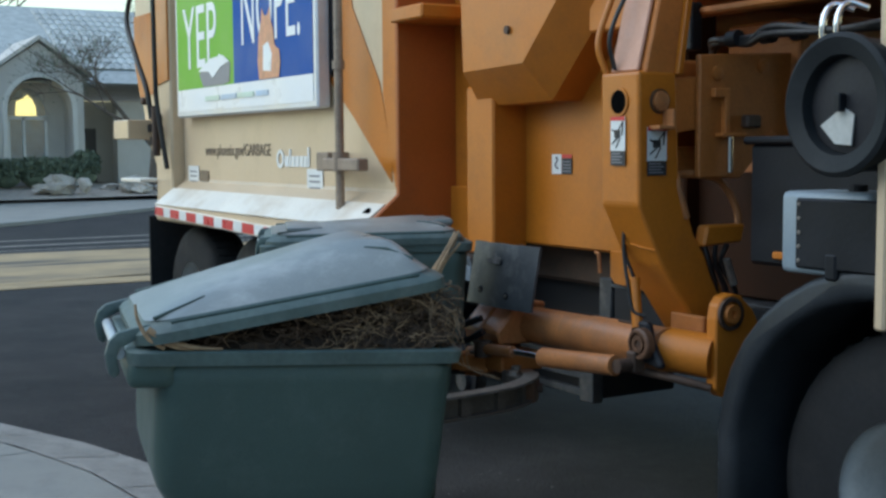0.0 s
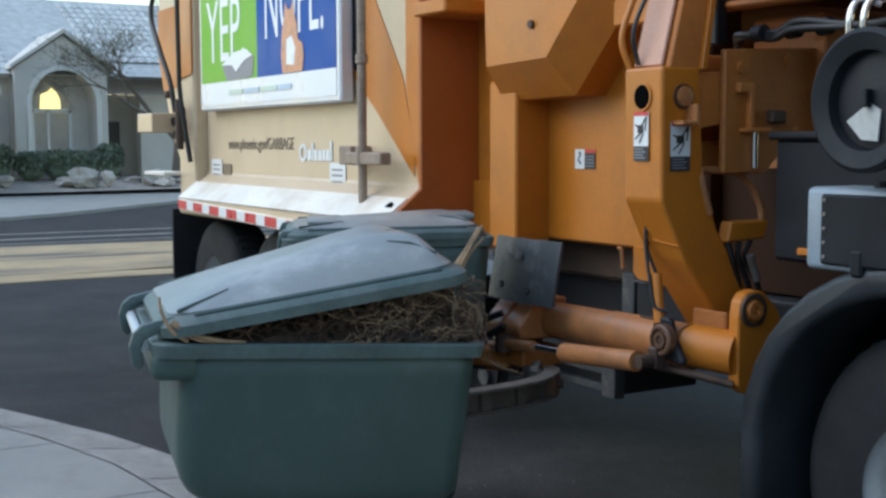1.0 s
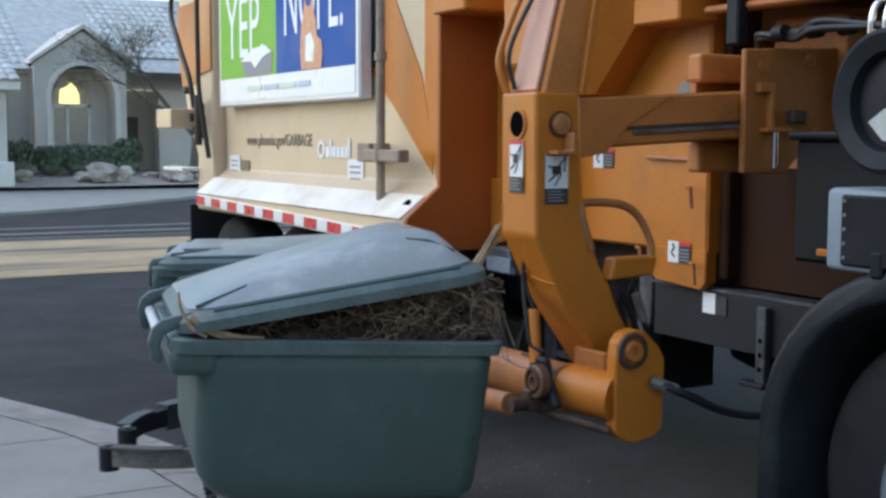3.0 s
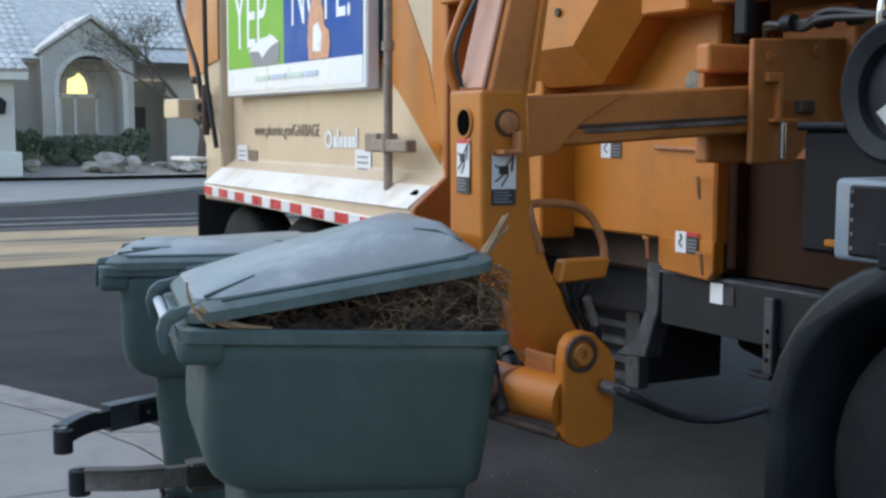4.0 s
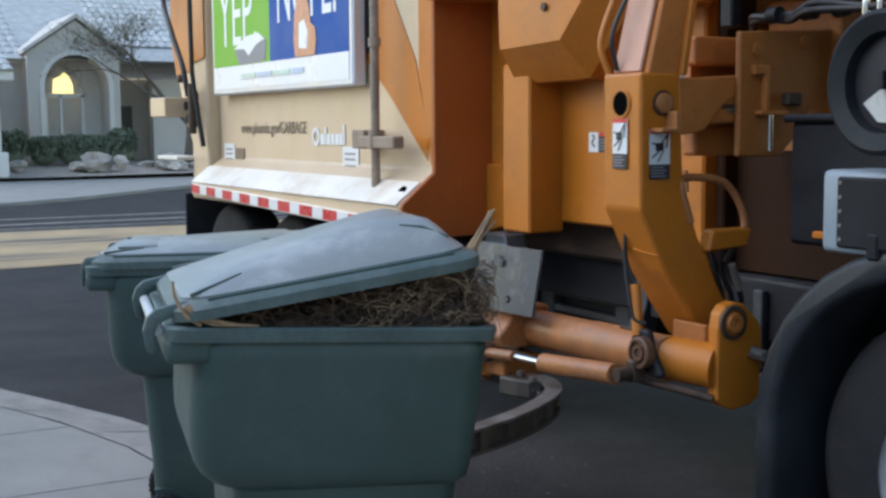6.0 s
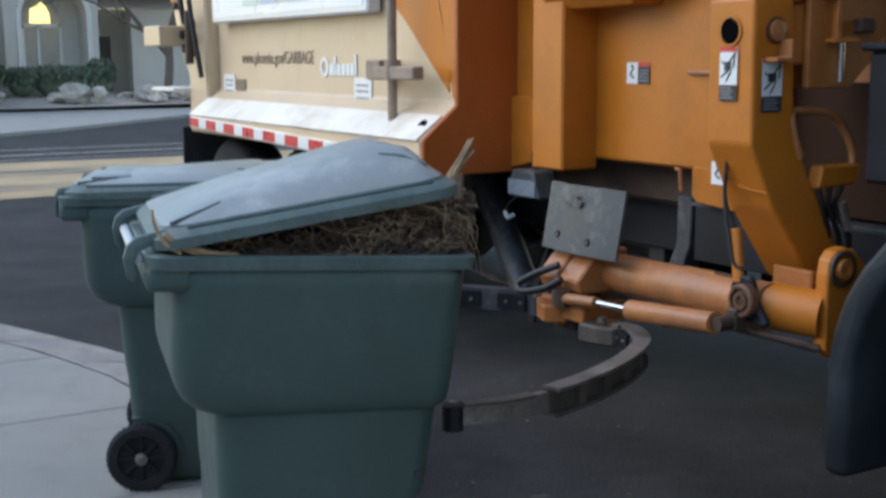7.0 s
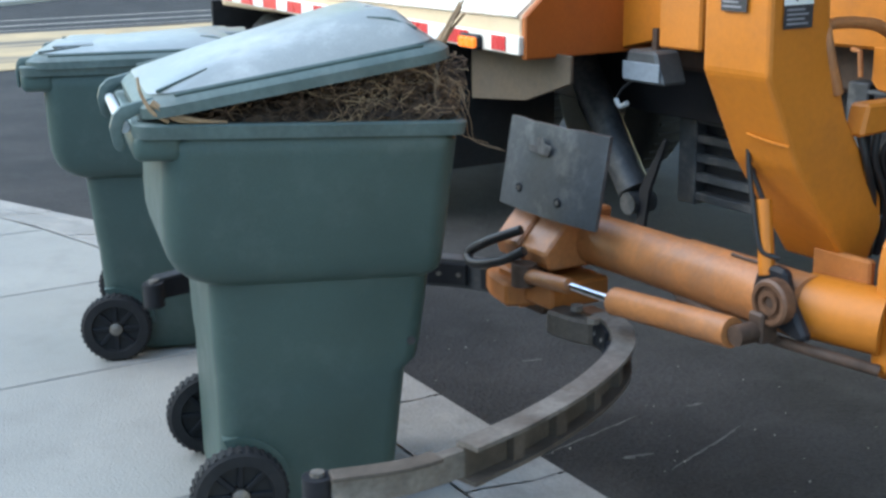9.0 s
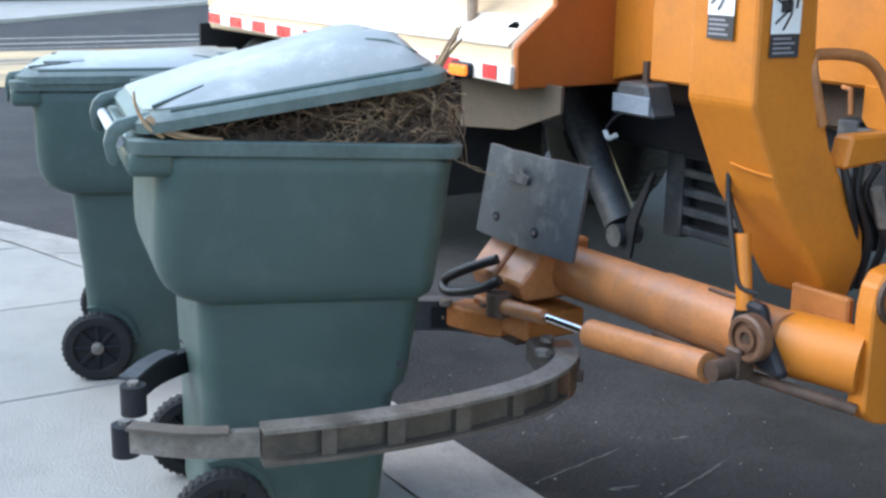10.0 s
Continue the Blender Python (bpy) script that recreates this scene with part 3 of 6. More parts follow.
def bare_tree(x, y, z, h, seed, label):
    random.seed(seed)
    base = empty("tree", None, pose(x, y, z))
    tagged(base, label, "tree", "garden trees")
    limbs, twigs = bmesh.new(), bmesh.new()

    def grow(p, d, ln, r, depth):
        pts = [p]
        for k in range(4):
            d = (d + Vector((random.uniform(-0.22, 0.22), random.uniform(-0.22, 0.22), random.uniform(-0.1, 0.16)))).normalized()
            pts.append(pts[-1] + d * ln / 4)
        tube(pts, r, 6 if depth < 2 else 4, limbs if depth < 3 else twigs, r * 0.6)
        if depth >= 6:
            return
        for k in range(3 if depth < 4 else 4):
            nd = (d + Vector((random.uniform(-0.9, 0.9), random.uniform(-0.9, 0.9), random.uniform(-0.35, 0.55)))).normalized()
            grow(pts[random.choice((2, 3, 4))], nd, ln * random.uniform(0.6, 0.85), r * 0.55, depth + 1)

    trunk = part("trunk", tube([(0, 0, -0.1), (0.05, 0.1, h * 0.15), (0, 0.15, h * 0.3)], 0.16, 10, r1=0.11), BARK, base, smooth=60)
    grow(Vector((0, 0.1, h * 0.2)), Vector((0.1, -0.5, 0.8)), h * 0.3, 0.10, 1)
    grow(Vector((0, 0.15, h * 0.3)), Vector((0.1, 0.45, 0.9)), h * 0.28, 0.10, 1)
    grow(Vector((0, 0.15, h * 0.3)), Vector((0.3, 0.05, 1)), h * 0.3, 0.10, 1)
    part("crown", limbs, BARK, base)
    tips = [v.co.copy() for v in twigs.verts][::3]
    part("fine_crown", twigs, BARK, base)
    b = bmesh.new()
    for k in range(3600):
        p = random.choice(tips) + Vector([random.gauss(0, 0.16) for _ in range(3)])
        q = Euler((random.uniform(0, 6), random.uniform(0, 6), random.uniform(0, 6))).to_matrix()
        s = random.uniform(0.03, 0.06)
        b.faces.new([b.verts.new(p + q @ Vector(v) * s) for v in ((-1, -0.3, 0), (1, -0.3, 0.1), (0.6, 0.4, 0))])
    part("foliage", b, LEAF, base)
    return base


house()
for i, (x, y, w, hh) in enumerate(((-40.9, 7.15, 1.0, 1.15), (-41.0, 8.2, 1.1, 0.95), (-41.0, 9.1, 1.2, 1.0), (-41.0, 10.0, 1.2, 0.98), (-41.0, 10.75, 0.9, 1.2))):
    shrub(x, y, 0.3, w, hh, 30 + i, "clipped dark green shrub against the stucco front")
for i, (x, y, s) in enumerate(((-38.6, 9.35, (0.38, 0.58, 0.28)), (-38.8, 8.85, (0.3, 0.4, 0.14)), (-38.4, 10.05, (0.22, 0.28, 0.22)), (-38.9, 7.0, (0.2, 0.25, 0.2)), (-38.3, 5.9, (0.3, 0.45, 0.16)))):
    rock(x, y, 0.25, s, i + 1)
random.seed(8)
for i in range(24):
    rock(-38.3 - random.uniform(0, 2.2), 11.2 + random.uniform(0, 3.6), 0.2, (random.uniform(0.16, 0.36),) * 2 + (random.uniform(0.1, 0.26),), 20 + i)
    random.seed(80 + i)
bare_tree(-39.8, 12.6, 0.2, 7.2, 4, "sparse grey-barked desert tree with fine bare twigs")
bare_tree(-57.0, 9.5, 0.0, 12.5, 9, "tall thin-leaved tree rising behind the roofs")
bare_tree(-56.0, 4.5, 0.0, 12.0, 12, "tall thin-leaved tree rising behind the roofs")


# ---- refuse truck (its space: the road at the place where it stands first) ----
truck = empty("refuse_truck")
tagged(truck, "orange and cream side-loading refuse truck with a poster panel", "truck")


def decal(name, x0, x1, y, z0, z1, material, parent, label="", d=0.004):
    return part(name, box(x0, x1, y - d, y, z0, z1, 0), material, parent, label)


def sticker(x0, x1, y, z0, z1, parent, side="y", upright=True):
    """A safety label: white field with dark slanting bars, a red head and a dark block of small print."""
    base = empty("warning_label", parent)
    base["label"] = "white and black warning label"

    def bar(name, u0, u1, v0, v1, material, lift, turn=0.0):
        b = bmesh.new()
        cu, cv = (u0 + u1) / 2, (v0 + v1) / 2
        pts = []
        for su, sv in ((u0, v0), (u1, v0), (u1, v1), (u0, v1)):
            du, dv = (su - cu) * (x1 - x0), (sv - cv) * (z1 - z0)
            c, s = math.cos(turn), math.sin(turn)
            pts.append((x0 + cu * (x1 - x0) + du * c - dv * s, z0 + cv * (z1 - z0) + du * s + dv * c))
        vs = [b.verts.new((p[0], y - lift, p[1]) if side == "y" else (y + lift, p[0], p[1])) for p in pts]
        b.faces.new(vs)
        part(name, b, material, base)

    if upright:
        bar("label_field", 0, 1, 0.3, 1, WHITE, 0.003)
        bar("label_head", 0.02, 0.98, 0.92, 1, RED, 0.005)
        bar("label_print", 0, 1, 0, 0.3, BLACK_INK, 0.003)
        for v in (0.05, 0.11, 0.17, 0.23):
            bar("label_line", 0.08, 0.92 - 2 * (v % 0.12), v, v + 0.025, GREY_BOXY, 0.005)
        for u0, u1, v0, v1, t in ((0.28, 0.68, 0.57, 0.73, 0.0), (0.40, 1.0, 0.785, 0.82, 0.85), (0.80, 0.88, 0.62, 0.90, -0.1), (0.06, 0.62, 0.50, 0.535, 0.62), (0.28, 0.78, 0.44, 0.475, 0.98), (0.10, 0.30, 0.70, 0.735, -0.5)):
            bar("label_mark", u0, u1, v0, v1, BLACK_INK, 0.005, t)
    else:
        bar("label_field", 0, 0.48, 0, 1, WHITE, 0.003)
        bar("label_print", 0.5, 1, 0, 0.8, BLACK_INK, 0.003)
        for v in (0.12, 0.28, 0.44, 0.6):
            bar("label_line", 0.54, 0.96, v, v + 0.06, GREY_BOXY, 0.005)
        bar("label_head", 0.5, 1, 0.82, 1, RED, 0.003)
        for u0, u1, v0, v1, t in ((0.12, 0.36, 0.55, 0.65, 0.8), (0.15, 0.35, 0.3, 0.4, -0.6), (0.2, 0.3, 0.75, 0.88, 0)):
            bar("label_mark", u0, u1, v0, v1, BLACK_INK, 0.005, t)


def cargo_body():
    side = [(3.0, 1.0), (3.0, 1.125), (3.24, 1.31), (3.24, 3.5), (3.45, 3.75), (5.25, 3.75), (5.46, 3.5), (5.46, 1.31), (5.70, 1.125), (5.70, 1.05)]
    body = part("cargo_body", prism(side, "x", -9.35, -5.80, 0.012), CREAM, truck, "cream painted steel body side")
    # scuffed sloping skirt, sky light put into its pale colour
    part("skirt_panel", prism([(2.994, 1.118), (3.150, 1.2385), (3.141, 1.2505), (2.984, 1.13)], "x", -9.34, -5.82, 0.002), CREAM_WORN_SKYLIT, body, "scuffed sloping skirt, paled as if by sky light")
    part("skirt_hole", lathe([(0.042, 0), (0.042, 0.004)], Matrix.Translation((-5.91, 3.07, 1.19)) @ Euler((radians(52), 0, 0)).to_matrix().to_4x4(), 16), HOLE, body)
    # diagonal paint bands
    part("orange_band", prism([(-6.80, 3.0), (-6.80, 2.05), (-6.36, 1.73), (-5.905, 1.36), (-5.905, 1.52), (-6.04, 1.92), (-6.36, 2.36), (-6.55, 3.0)], "y", 3.234, 3.238, 0), ORANGE, body, "orange diagonal paint band")
    part("orange_edge_band", prism([(-6.0, 3.4), (-6.0, 1.85), (-5.87, 1.34), (-5.806, 1.30), (-5.806, 3.4)], "y", 3.2345, 3.237, 0), ORANGE, body)
    # front bulkhead, orange, and lower corner gusset
    bulk = part("bulkhead", prism([(3.0, 0.945), (3.0, 1.13), (3.20, 1.30), (3.20, 3.6), (5.4, 3.6), (5.4, 0.945)], "x", -5.80, -5.765, 0.006), ORANGE_RED_SHADE, truck, "reddish front bulkhead, shade put into its colour")
    part("bulkhead_ledge", box(-5.76, -5.42, 3.15, 3.7, 2.215, 2.29, 0.01), ORANGE, bulk)
    part("bulkhead_foot", prism([(-5.80, 0.96), (-5.80, 1.30), (-5.77, 1.34), (-5.32, 1.34), (-5.32, 1.06)], "y", 3.53, 3.6, 0.006), ORANGE, bulk)
    # tape strip: each piece
    strip = part("tape_rail", box(-9.30, -5.78, 2.975, 3.002, 1.035, 1.115, 0.004), CREAM_WORN_SKYLIT, truck)
    # the rail falls a little towards the front
    strip.matrix_basis = Matrix.Translation((-9.3, 0, 1.075)) @ Euler((0, radians(1.15), 0)).to_matrix().to_4x4() @ Matrix.Translation((9.3, 0, -1.075))
    x, k = -9.29, 0
    while x < -6.2:
        w = 0.20 if k % 2 == 0 else 0.155
        if k % 2 == 0:
            decal("red_tape", x, x + w, 2.974, 1.045, 1.108, RED, strip)
        else:
            decal("white_tape", x, x + w, 2.974, 1.045, 1.108, WHITE, strip)
        x += w + 0.004
        k += 1
    decal("red_tape", -5.99, -5.88, 2.974, 1.045, 1.108, RED, strip)
    lamp = part("side_marker_lamp", box(-6.245, -6.065, 2.950, 2.985, 0.965, 1.035, 0.014), BLACK_PLASTIC, truck)
    part("amber_lens", box(-6.23, -6.08, 2.940, 2.953, 0.976, 1.024, 0.01), AMBER, lamp, "glowing amber lens")
    part("skirt_apron", prism([(-6.46, 0.69), (-6.0, 0.73), (-5.66, 0.84), (-5.66, 0.96), (-6.46, 0.96)], "y", 3.16, 3.18, 0.004), DUSTY_SHADE_TAN, truck)
    # poster
    frame_ = part("poster_frame", box(-9.17, -6.63, 3.13, 3.22, 1.795, 3.12, 0.012), ALUMINIUM, truck, "aluminium framed advertising panel")
    decal("poster_foot", -9.12, -6.68, 3.13, 1.835, 2.0, POSTER_WHITE, frame_)
    decal("green_field", -9.12, -7.96, 3.13, 2.001, 3.07, POSTER_GREEN, frame_)
    decal("blue_field", -7.959, -6.68, 3.13, 2.001, 3.07, POSTER_BLUE, frame_)
    rot = Euler((radians(90), 0, 0)).to_matrix().to_4x4()
    lettering("poster_word", "YEP.", 0.66, Matrix.Translation((-8.98, 3.124, 2.15)) @ rot, POSTER_WHITE, frame_, "white printed word", 0.78)
    lettering("poster_word", "NOPE.", 0.66, Matrix.Translation((-7.80, 3.124, 2.25)) @ rot, POSTER_WHITE, frame_, "white printed word", 0.95)
    part("printed_shape", prism([(-8.56, 2.005), (-8.14, 2.005), (-8.04, 2.02), (-8.02, 2.15), (-8.1, 2.19), (-8.3, 2.17), (-8.55, 2.15), (-8.64, 2.10)], "y", 3.1225, 3.1255, 0), GREY_BOXY, frame_)
    part("printed_shape", prism([(-8.66, 2.12), (-8.4, 2.2), (-8.16, 2.21), (-8.04, 2.16), (-8.2, 2.13), (-8.36, 2.06), (-8.44, 2.11)], "y", 3.1195, 3.122, 0), POSTER_WHITE, frame_)
    part("printed_shape", prism([(-7.50, 2.005), (-7.18, 2.005), (-7.15, 2.10), (-7.17, 2.18), (-7.24, 2.21), (-7.26, 2.32), (-7.30, 2.38), (-7.31, 2.46), (-7.35, 2.41), (-7.40, 2.41), (-7.44, 2.46), (-7.46, 2.36), (-7.50, 2.28), (-7.52, 2.12)], "y", 3.1205, 3.1225, 0), GINGER, frame_)
    part("printed_shape", prism([(-7.43, 2.06), (-7.30, 2.05), (-7.28, 2.16), (-7.34, 2.24), (-7.42, 2.22)], "y", 3.1188, 3.120, 0), POSTER_WHITE, frame_, "pale printed patch")
    for x0, x1, m in ((-8.52, -8.24, PALE_GREEN_INK), (-8.20, -7.92, PALE_BLUE_INK), (-7.90, -7.60, PALE_GREEN_INK), (-7.56, -7.36, PALE_BLUE_INK)):
        decal("print_bar", x0, x1, 3.124, 1.900, 1.935, m, frame_)
    # lettering on the side
    lettering("side_lettering", "www.phoenix.gov/GARBAGE", 0.12, Matrix.Translation((-8.86, 3.236, 1.505)) @ rot, BROWN_INK, truck, "brown painted web address", 1.26)
    part("logo_shape", lathe([(0.035, 0), (0.062, 0), (0.062, 0.003), (0.035, 0.003)], Matrix.Translation((-7.44, 3.236, 1.485)) @ rot, 24, cap=False), WHITE, truck, "white logo ring")
    for x0, x1, z1 in ((-7.365, -7.305, 1.505), (-7.295, -7.268, 1.55), (-7.258, -7.205, 1.505), (-7.195, -7.14, 1.505), (-7.13, -7.075, 1.505), (-7.066, -7.02, 1.505), (-7.01, -6.985, 1.56)):
        decal("logo_shape", x0, x1, 3.236, 1.435, z1, WHITE, truck)
    for x0 in (-9.24, -7.02):
        decal("notice", x0, x0 + 0.23, 3.236, 1.255 if x0 > -8 else 1.275, 1.425, WHITE, truck, "white paper notice")
        for zz in (1.30, 1.34, 1.375):
            decal("notice_print", x0 + 0.04, x0 + 0.19, 3.231, zz, zz + 0.012, GREY_BOXY, truck, "", 0.002)
    decal("notice_print", -8.98, -8.8, 3.236, 1.3, 1.39, BROWN_INK, truck)
    # release bar and its brackets
    bar_ = part("release_bar", tube([(-6.28, 3.10, 3.3), (-6.28, 3.10, 1.25), (-6.28, 3.10, 1.205)], 0.026, 12, r1=0.026), BROWN_ROD, truck, "brown weathered steel rod", smooth=50)
    part("bracket", box(-6.60, -6.44, 3.10, 3.24, 1.42, 1.53, 0.006), BROWN_ROD, bar_)
    part("bracket", box(-6.46, -6.0, 3.07, 3.14, 1.425, 1.495, 0.008), BROWN_ROD, bar_)
    part("collar", tube([(-6.28, 3.10, 1.42), (-6.28, 3.10, 1.53)], 0.042, 14), BROWN_ROD, bar_, smooth=40)
    for z in (2.0, 2.8):
        part("collar", tube([(-6.28, 3.10, z), (-6.28, 3.10, z + 0.05)], 0.036, 12), BROWN_ROD, bar_)
    part("body_slot", prism([(-6.69, 2.05), (-6.62, 1.98), (-6.58, 2.1), (-6.58, 2.42), (-6.63, 2.5), (-6.69, 2.45)], "y", 3.22, 3.2325, 0), BLACK_STEEL, truck)


def tailgate():
    post = part("tailgate_post", prism([(-9.36, 1.12), (-9.36, 3.6), (-9.74, 3.6), (-9.76, 1.12)], "y", 3.14, 5.6, 0.015), CREAM, truck)
    part("tailgate_shell", prism([(-9.75, 3.6), (-9.75, 1.25), (-10.0, 1.30), (-10.3, 1.62), (-10.6, 2.3), (-10.6, 3.6)], "y", 3.25, 5.45, 0.02), CREAM, truck)
    part("orange_block", prism([(-9.77, 2.05), (-10.45, 2.0), (-10.58, 2.3), (-10.58, 2.7), (-9.77, 2.7)], "y", 3.235, 3.252, 0), ORANGE, truck)
    part("orange_block", prism([(-9.37, 2.10), (-9.73, 2.06), (-9.73, 2.75), (-9.37, 2.75)], "y", 3.125, 3.139, 0), ORANGE, truck)
    latch = part("latch_box", box(-10.4, -9.98, 2.98, 3.3, 1.64, 1.80, 0.008), CREAM, truck)
    for x, z in ((-9.93, 1.73), (-9.88, 1.86), (-9.89, 1.62)):
        part("latch_bolt", tube([(x, 3.14, z), (x, 3.3, z)], 0.035, 12), BLACK_STEEL, latch, smooth=40)
    for x, z, r in ((-9.62, 1.80, 0.045), (-9.60, 1.70, 0.055), (-9.62, 1.60, 0.045), (-9.93, 1.95, 0.03)):
        part("hinge_boss", lathe([(0.0, 0), (r, 0), (r, 0.05), (r * 0.6, 0.06), (0, 0.06)], Matrix.Translation((x, 3.14, z)) @ Euler((radians(90), 0, 0)).to_matrix().to_4x4(), 16), RUST, latch, smooth=40)
    part("step_plate", box(-10.3, -9.75, 3.0, 3.2, 1.285, 1.315, 0.005), CREAM_WORN_SKYLIT, truck)
    part("hinge_arm", tube([(-9.5, 3.06, 1.9), (-9.5, 3.06, 1.5)], 0.032, 12), RUST, truck, smooth=40)
    part("hose", tube(bend([(-9.95, 3.15, 3.2), (-10.32, 3.1, 2.7), (-10.0, 3.06, 2.35), (-9.72, 3.06, 2.05), (-9.66, 3.08, 1.8)]), 0.022, 8), HOSE, truck, smooth=60)
    part("hose", tube(bend([(-9.44, 3.04, 3.2), (-9.42, 3.04, 2.2), (-9.42, 3.05, 1.9), (-9.36, 3.1, 1.4)]), 0.02, 8), HOSE, truck, smooth=60)


def hopper():
    shell = part("hopper_shell", box(-5.77, -4.025, 3.56, 5.4, 1.06, 3.5, 0.012), ORANGE, truck, "orange hopper side plate")
    part("hopper_foot", prism([(-4.40, 1.075), (-4.40, 0.95), (-4.37, 0.92), (-4.06, 0.90), (-4.025, 0.935), (-4.025, 1.075)], "y", 3.557, 3.62, 0.005), ORANGE, shell)
    part("rib", box(-5.33, -5.08, 3.36, 3.57, 1.01, 1.86, 0.010), ORANGE, shell)
    part("weld_plate", box(-5.72, -5.34, 3.545, 3.57, 1.06, 1.30, 0.003), ORANGE, shell)
    face = [(-5.20, 3.0), (-5.20, 2.3), (-5.185, 1.99), (-5.18, 1.925), (-4.665, 1.94), (-4.40, 2.20), (-3.62, 2.98)]
    foot = [(-5.27, 3.0), (-5.27, 2.3), (-5.27, 1.90), (-5.235, 1.757), (-4.62, 1.768), (-4.19, 2.19), (-3.42, 2.98)]
    rings = [[(x, 3.25, z) for x, z in face], [(x, 3.39, z) for x, z in foot], [(x, 3.57, z) for x, z in foot]]
    wedge = part("packer_cover", loft(rings), ORANGE, shell, "faceted orange packer cover")
    part("bolt", tube([(-4.78, 3.235, 2.10), (-4.78, 3.26, 2.10)], 0.02, 8), RUST, wedge)
    part("step_box", box(-4.3, -3.99, 3.35, 3.57, 2.05, 2.3, 0.01), ORANGE, wedge)
    part("corner_post", box(-4.02, -3.965, 3.62, 3.80, 0.95, 3.5, 0.01), SHADE_BROWN, truck)
    part("stop_pad", lathe([(0.0, 0), (0.055, 0), (0.06, 0.03), (0.05, 0.06), (0, 0.065)], Matrix.Translation((-4.12, 3.56, 1.76)) @ Euler((radians(90), 0, 0)).to_matrix().to_4x4(), 20), BARE_STEEL, truck, smooth=40)
    sticker(-4.85, -4.69, 3.558, 1.42, 1.515, truck, upright=False)
    sticker(-4.27, -4.12, 3.553, 1.01, 1.105, truck, upright=False)
    for x, z in ((-4.42, 1.06), (-4.08, 1.35), (-4.05, 1.02)):
        part("catch", tube([(x - 0.05, 3.53, z), (x + 0.01, 3.5, z), (x + 0.02, 3.5, z - 0.09)], 0.009, 6), ORANGE_WORN, truck)
    part("latch_bar", tube([(-4.42, 3.545, 1.475), (-4.09, 3.545, 1.47)], 0.010, 8), ORANGE_WORN, shell)
    part("tower_side", box(-4.02, -3.1, 3.70, 3.76, 0.92, 1.44, 0.006), SHADE_BROWN, truck, "brown steel plate coloured as if in shade")
    # upper rear structure of the arm tower
    tower = part("arm_tower", box(-3.86, -3.47, 3.75, 5.3, 1.40, 2.06, 0.015), ORANGE_GRIMY_SHADE, truck, "grimy orange arm tower, darkened as if in shade")
    part("tower_lip", box(-3.9, -2.3, 3.40, 3.5, 2.07, 2.10, 0.01), ORANGE_GRIMY_SHADE, tower)
    part("tower_plate", prism([(3.7, 1.42), (3.7, 1.96), (3.78, 2.02), (4.3, 2.02), (4.3, 1.42)], "x", -3.47, -3.405, 0.008), ORANGE_GRIMY_SHADE, tower)
    # unseen block over the tower, set forward to shade it from the sky
    part("upper_wall", box(-3.9, -2.2, 3.42, 5.3, 2.14, 3.4, 0.02), ORANGE_GRIMY_SHADE, tower)
    sleeve = part("boom_sleeve", box(-3.68, -3.60, 3.135, 3.55, 1.775, 1.885, 0.014, seg=2), ORANGE_GREASY, truck, "orange boom sleeve block")
    part("sleeve_foot", box(-3.68, -3.60, 3.14, 3.55, 1.43, 1.55, 0.014, seg=2), ORANGE_GREASY, sleeve)
    part("sleeve_plate", prism([(3.22, 1.43), (3.435, 1.427), (3.53, 1.513), (3.75, 1.52), (3.75, 1.92), (3.22, 1.895)], "x", -3.478, -3.45, 0.006), ORANGE_GRIMY_SHADE, sleeve)
    part("sleeve_rear", box(-3.74, -3.70, 3.2, 3.55, 1.43, 1.88, 0.004), ORANGE_GRIMY_SHADE, sleeve)
    for y, z in ((3.306, 1.828), (3.55, 1.86), (3.60, 1.58)):
        part("sleeve_pin", lathe([(0.0, 0), (0.026, 0), (0.026, 0.010), (0.014, 0.012), (0.0, 0.012)], Matrix.Translation((-3.45, y, z)) @ Euler((0, radians(90), 0)).to_matrix().to_4x4(), 16), ORANGE_GRIMY_SHADE, sleeve, smooth=40)
    part("guide_rod", tube([(-3.43, 3.36, 1.45), (-3.43, 3.36, 1.59)], 0.012, 10), CHROME, sleeve, smooth=60)
    part("guide_clamp", box(-3.452, -3.41, 3.30, 3.43, 1.585, 1.60, 0.003), ORANGE_GREASY, sleeve)
    part("grease_stub", box(-3.452, -3.41, 3.43, 3.51, 1.62, 1.67, 0.008), RUST, sleeve)
    part("guide_frame", prism([(3.275, 1.735), (3.275, 1.77), (3.355, 1.77), (3.355, 1.58), (3.33, 1.58), (3.33, 1.735)], "x", -3.452, -3.425, 0.003), ORANGE_GREASY, sleeve)


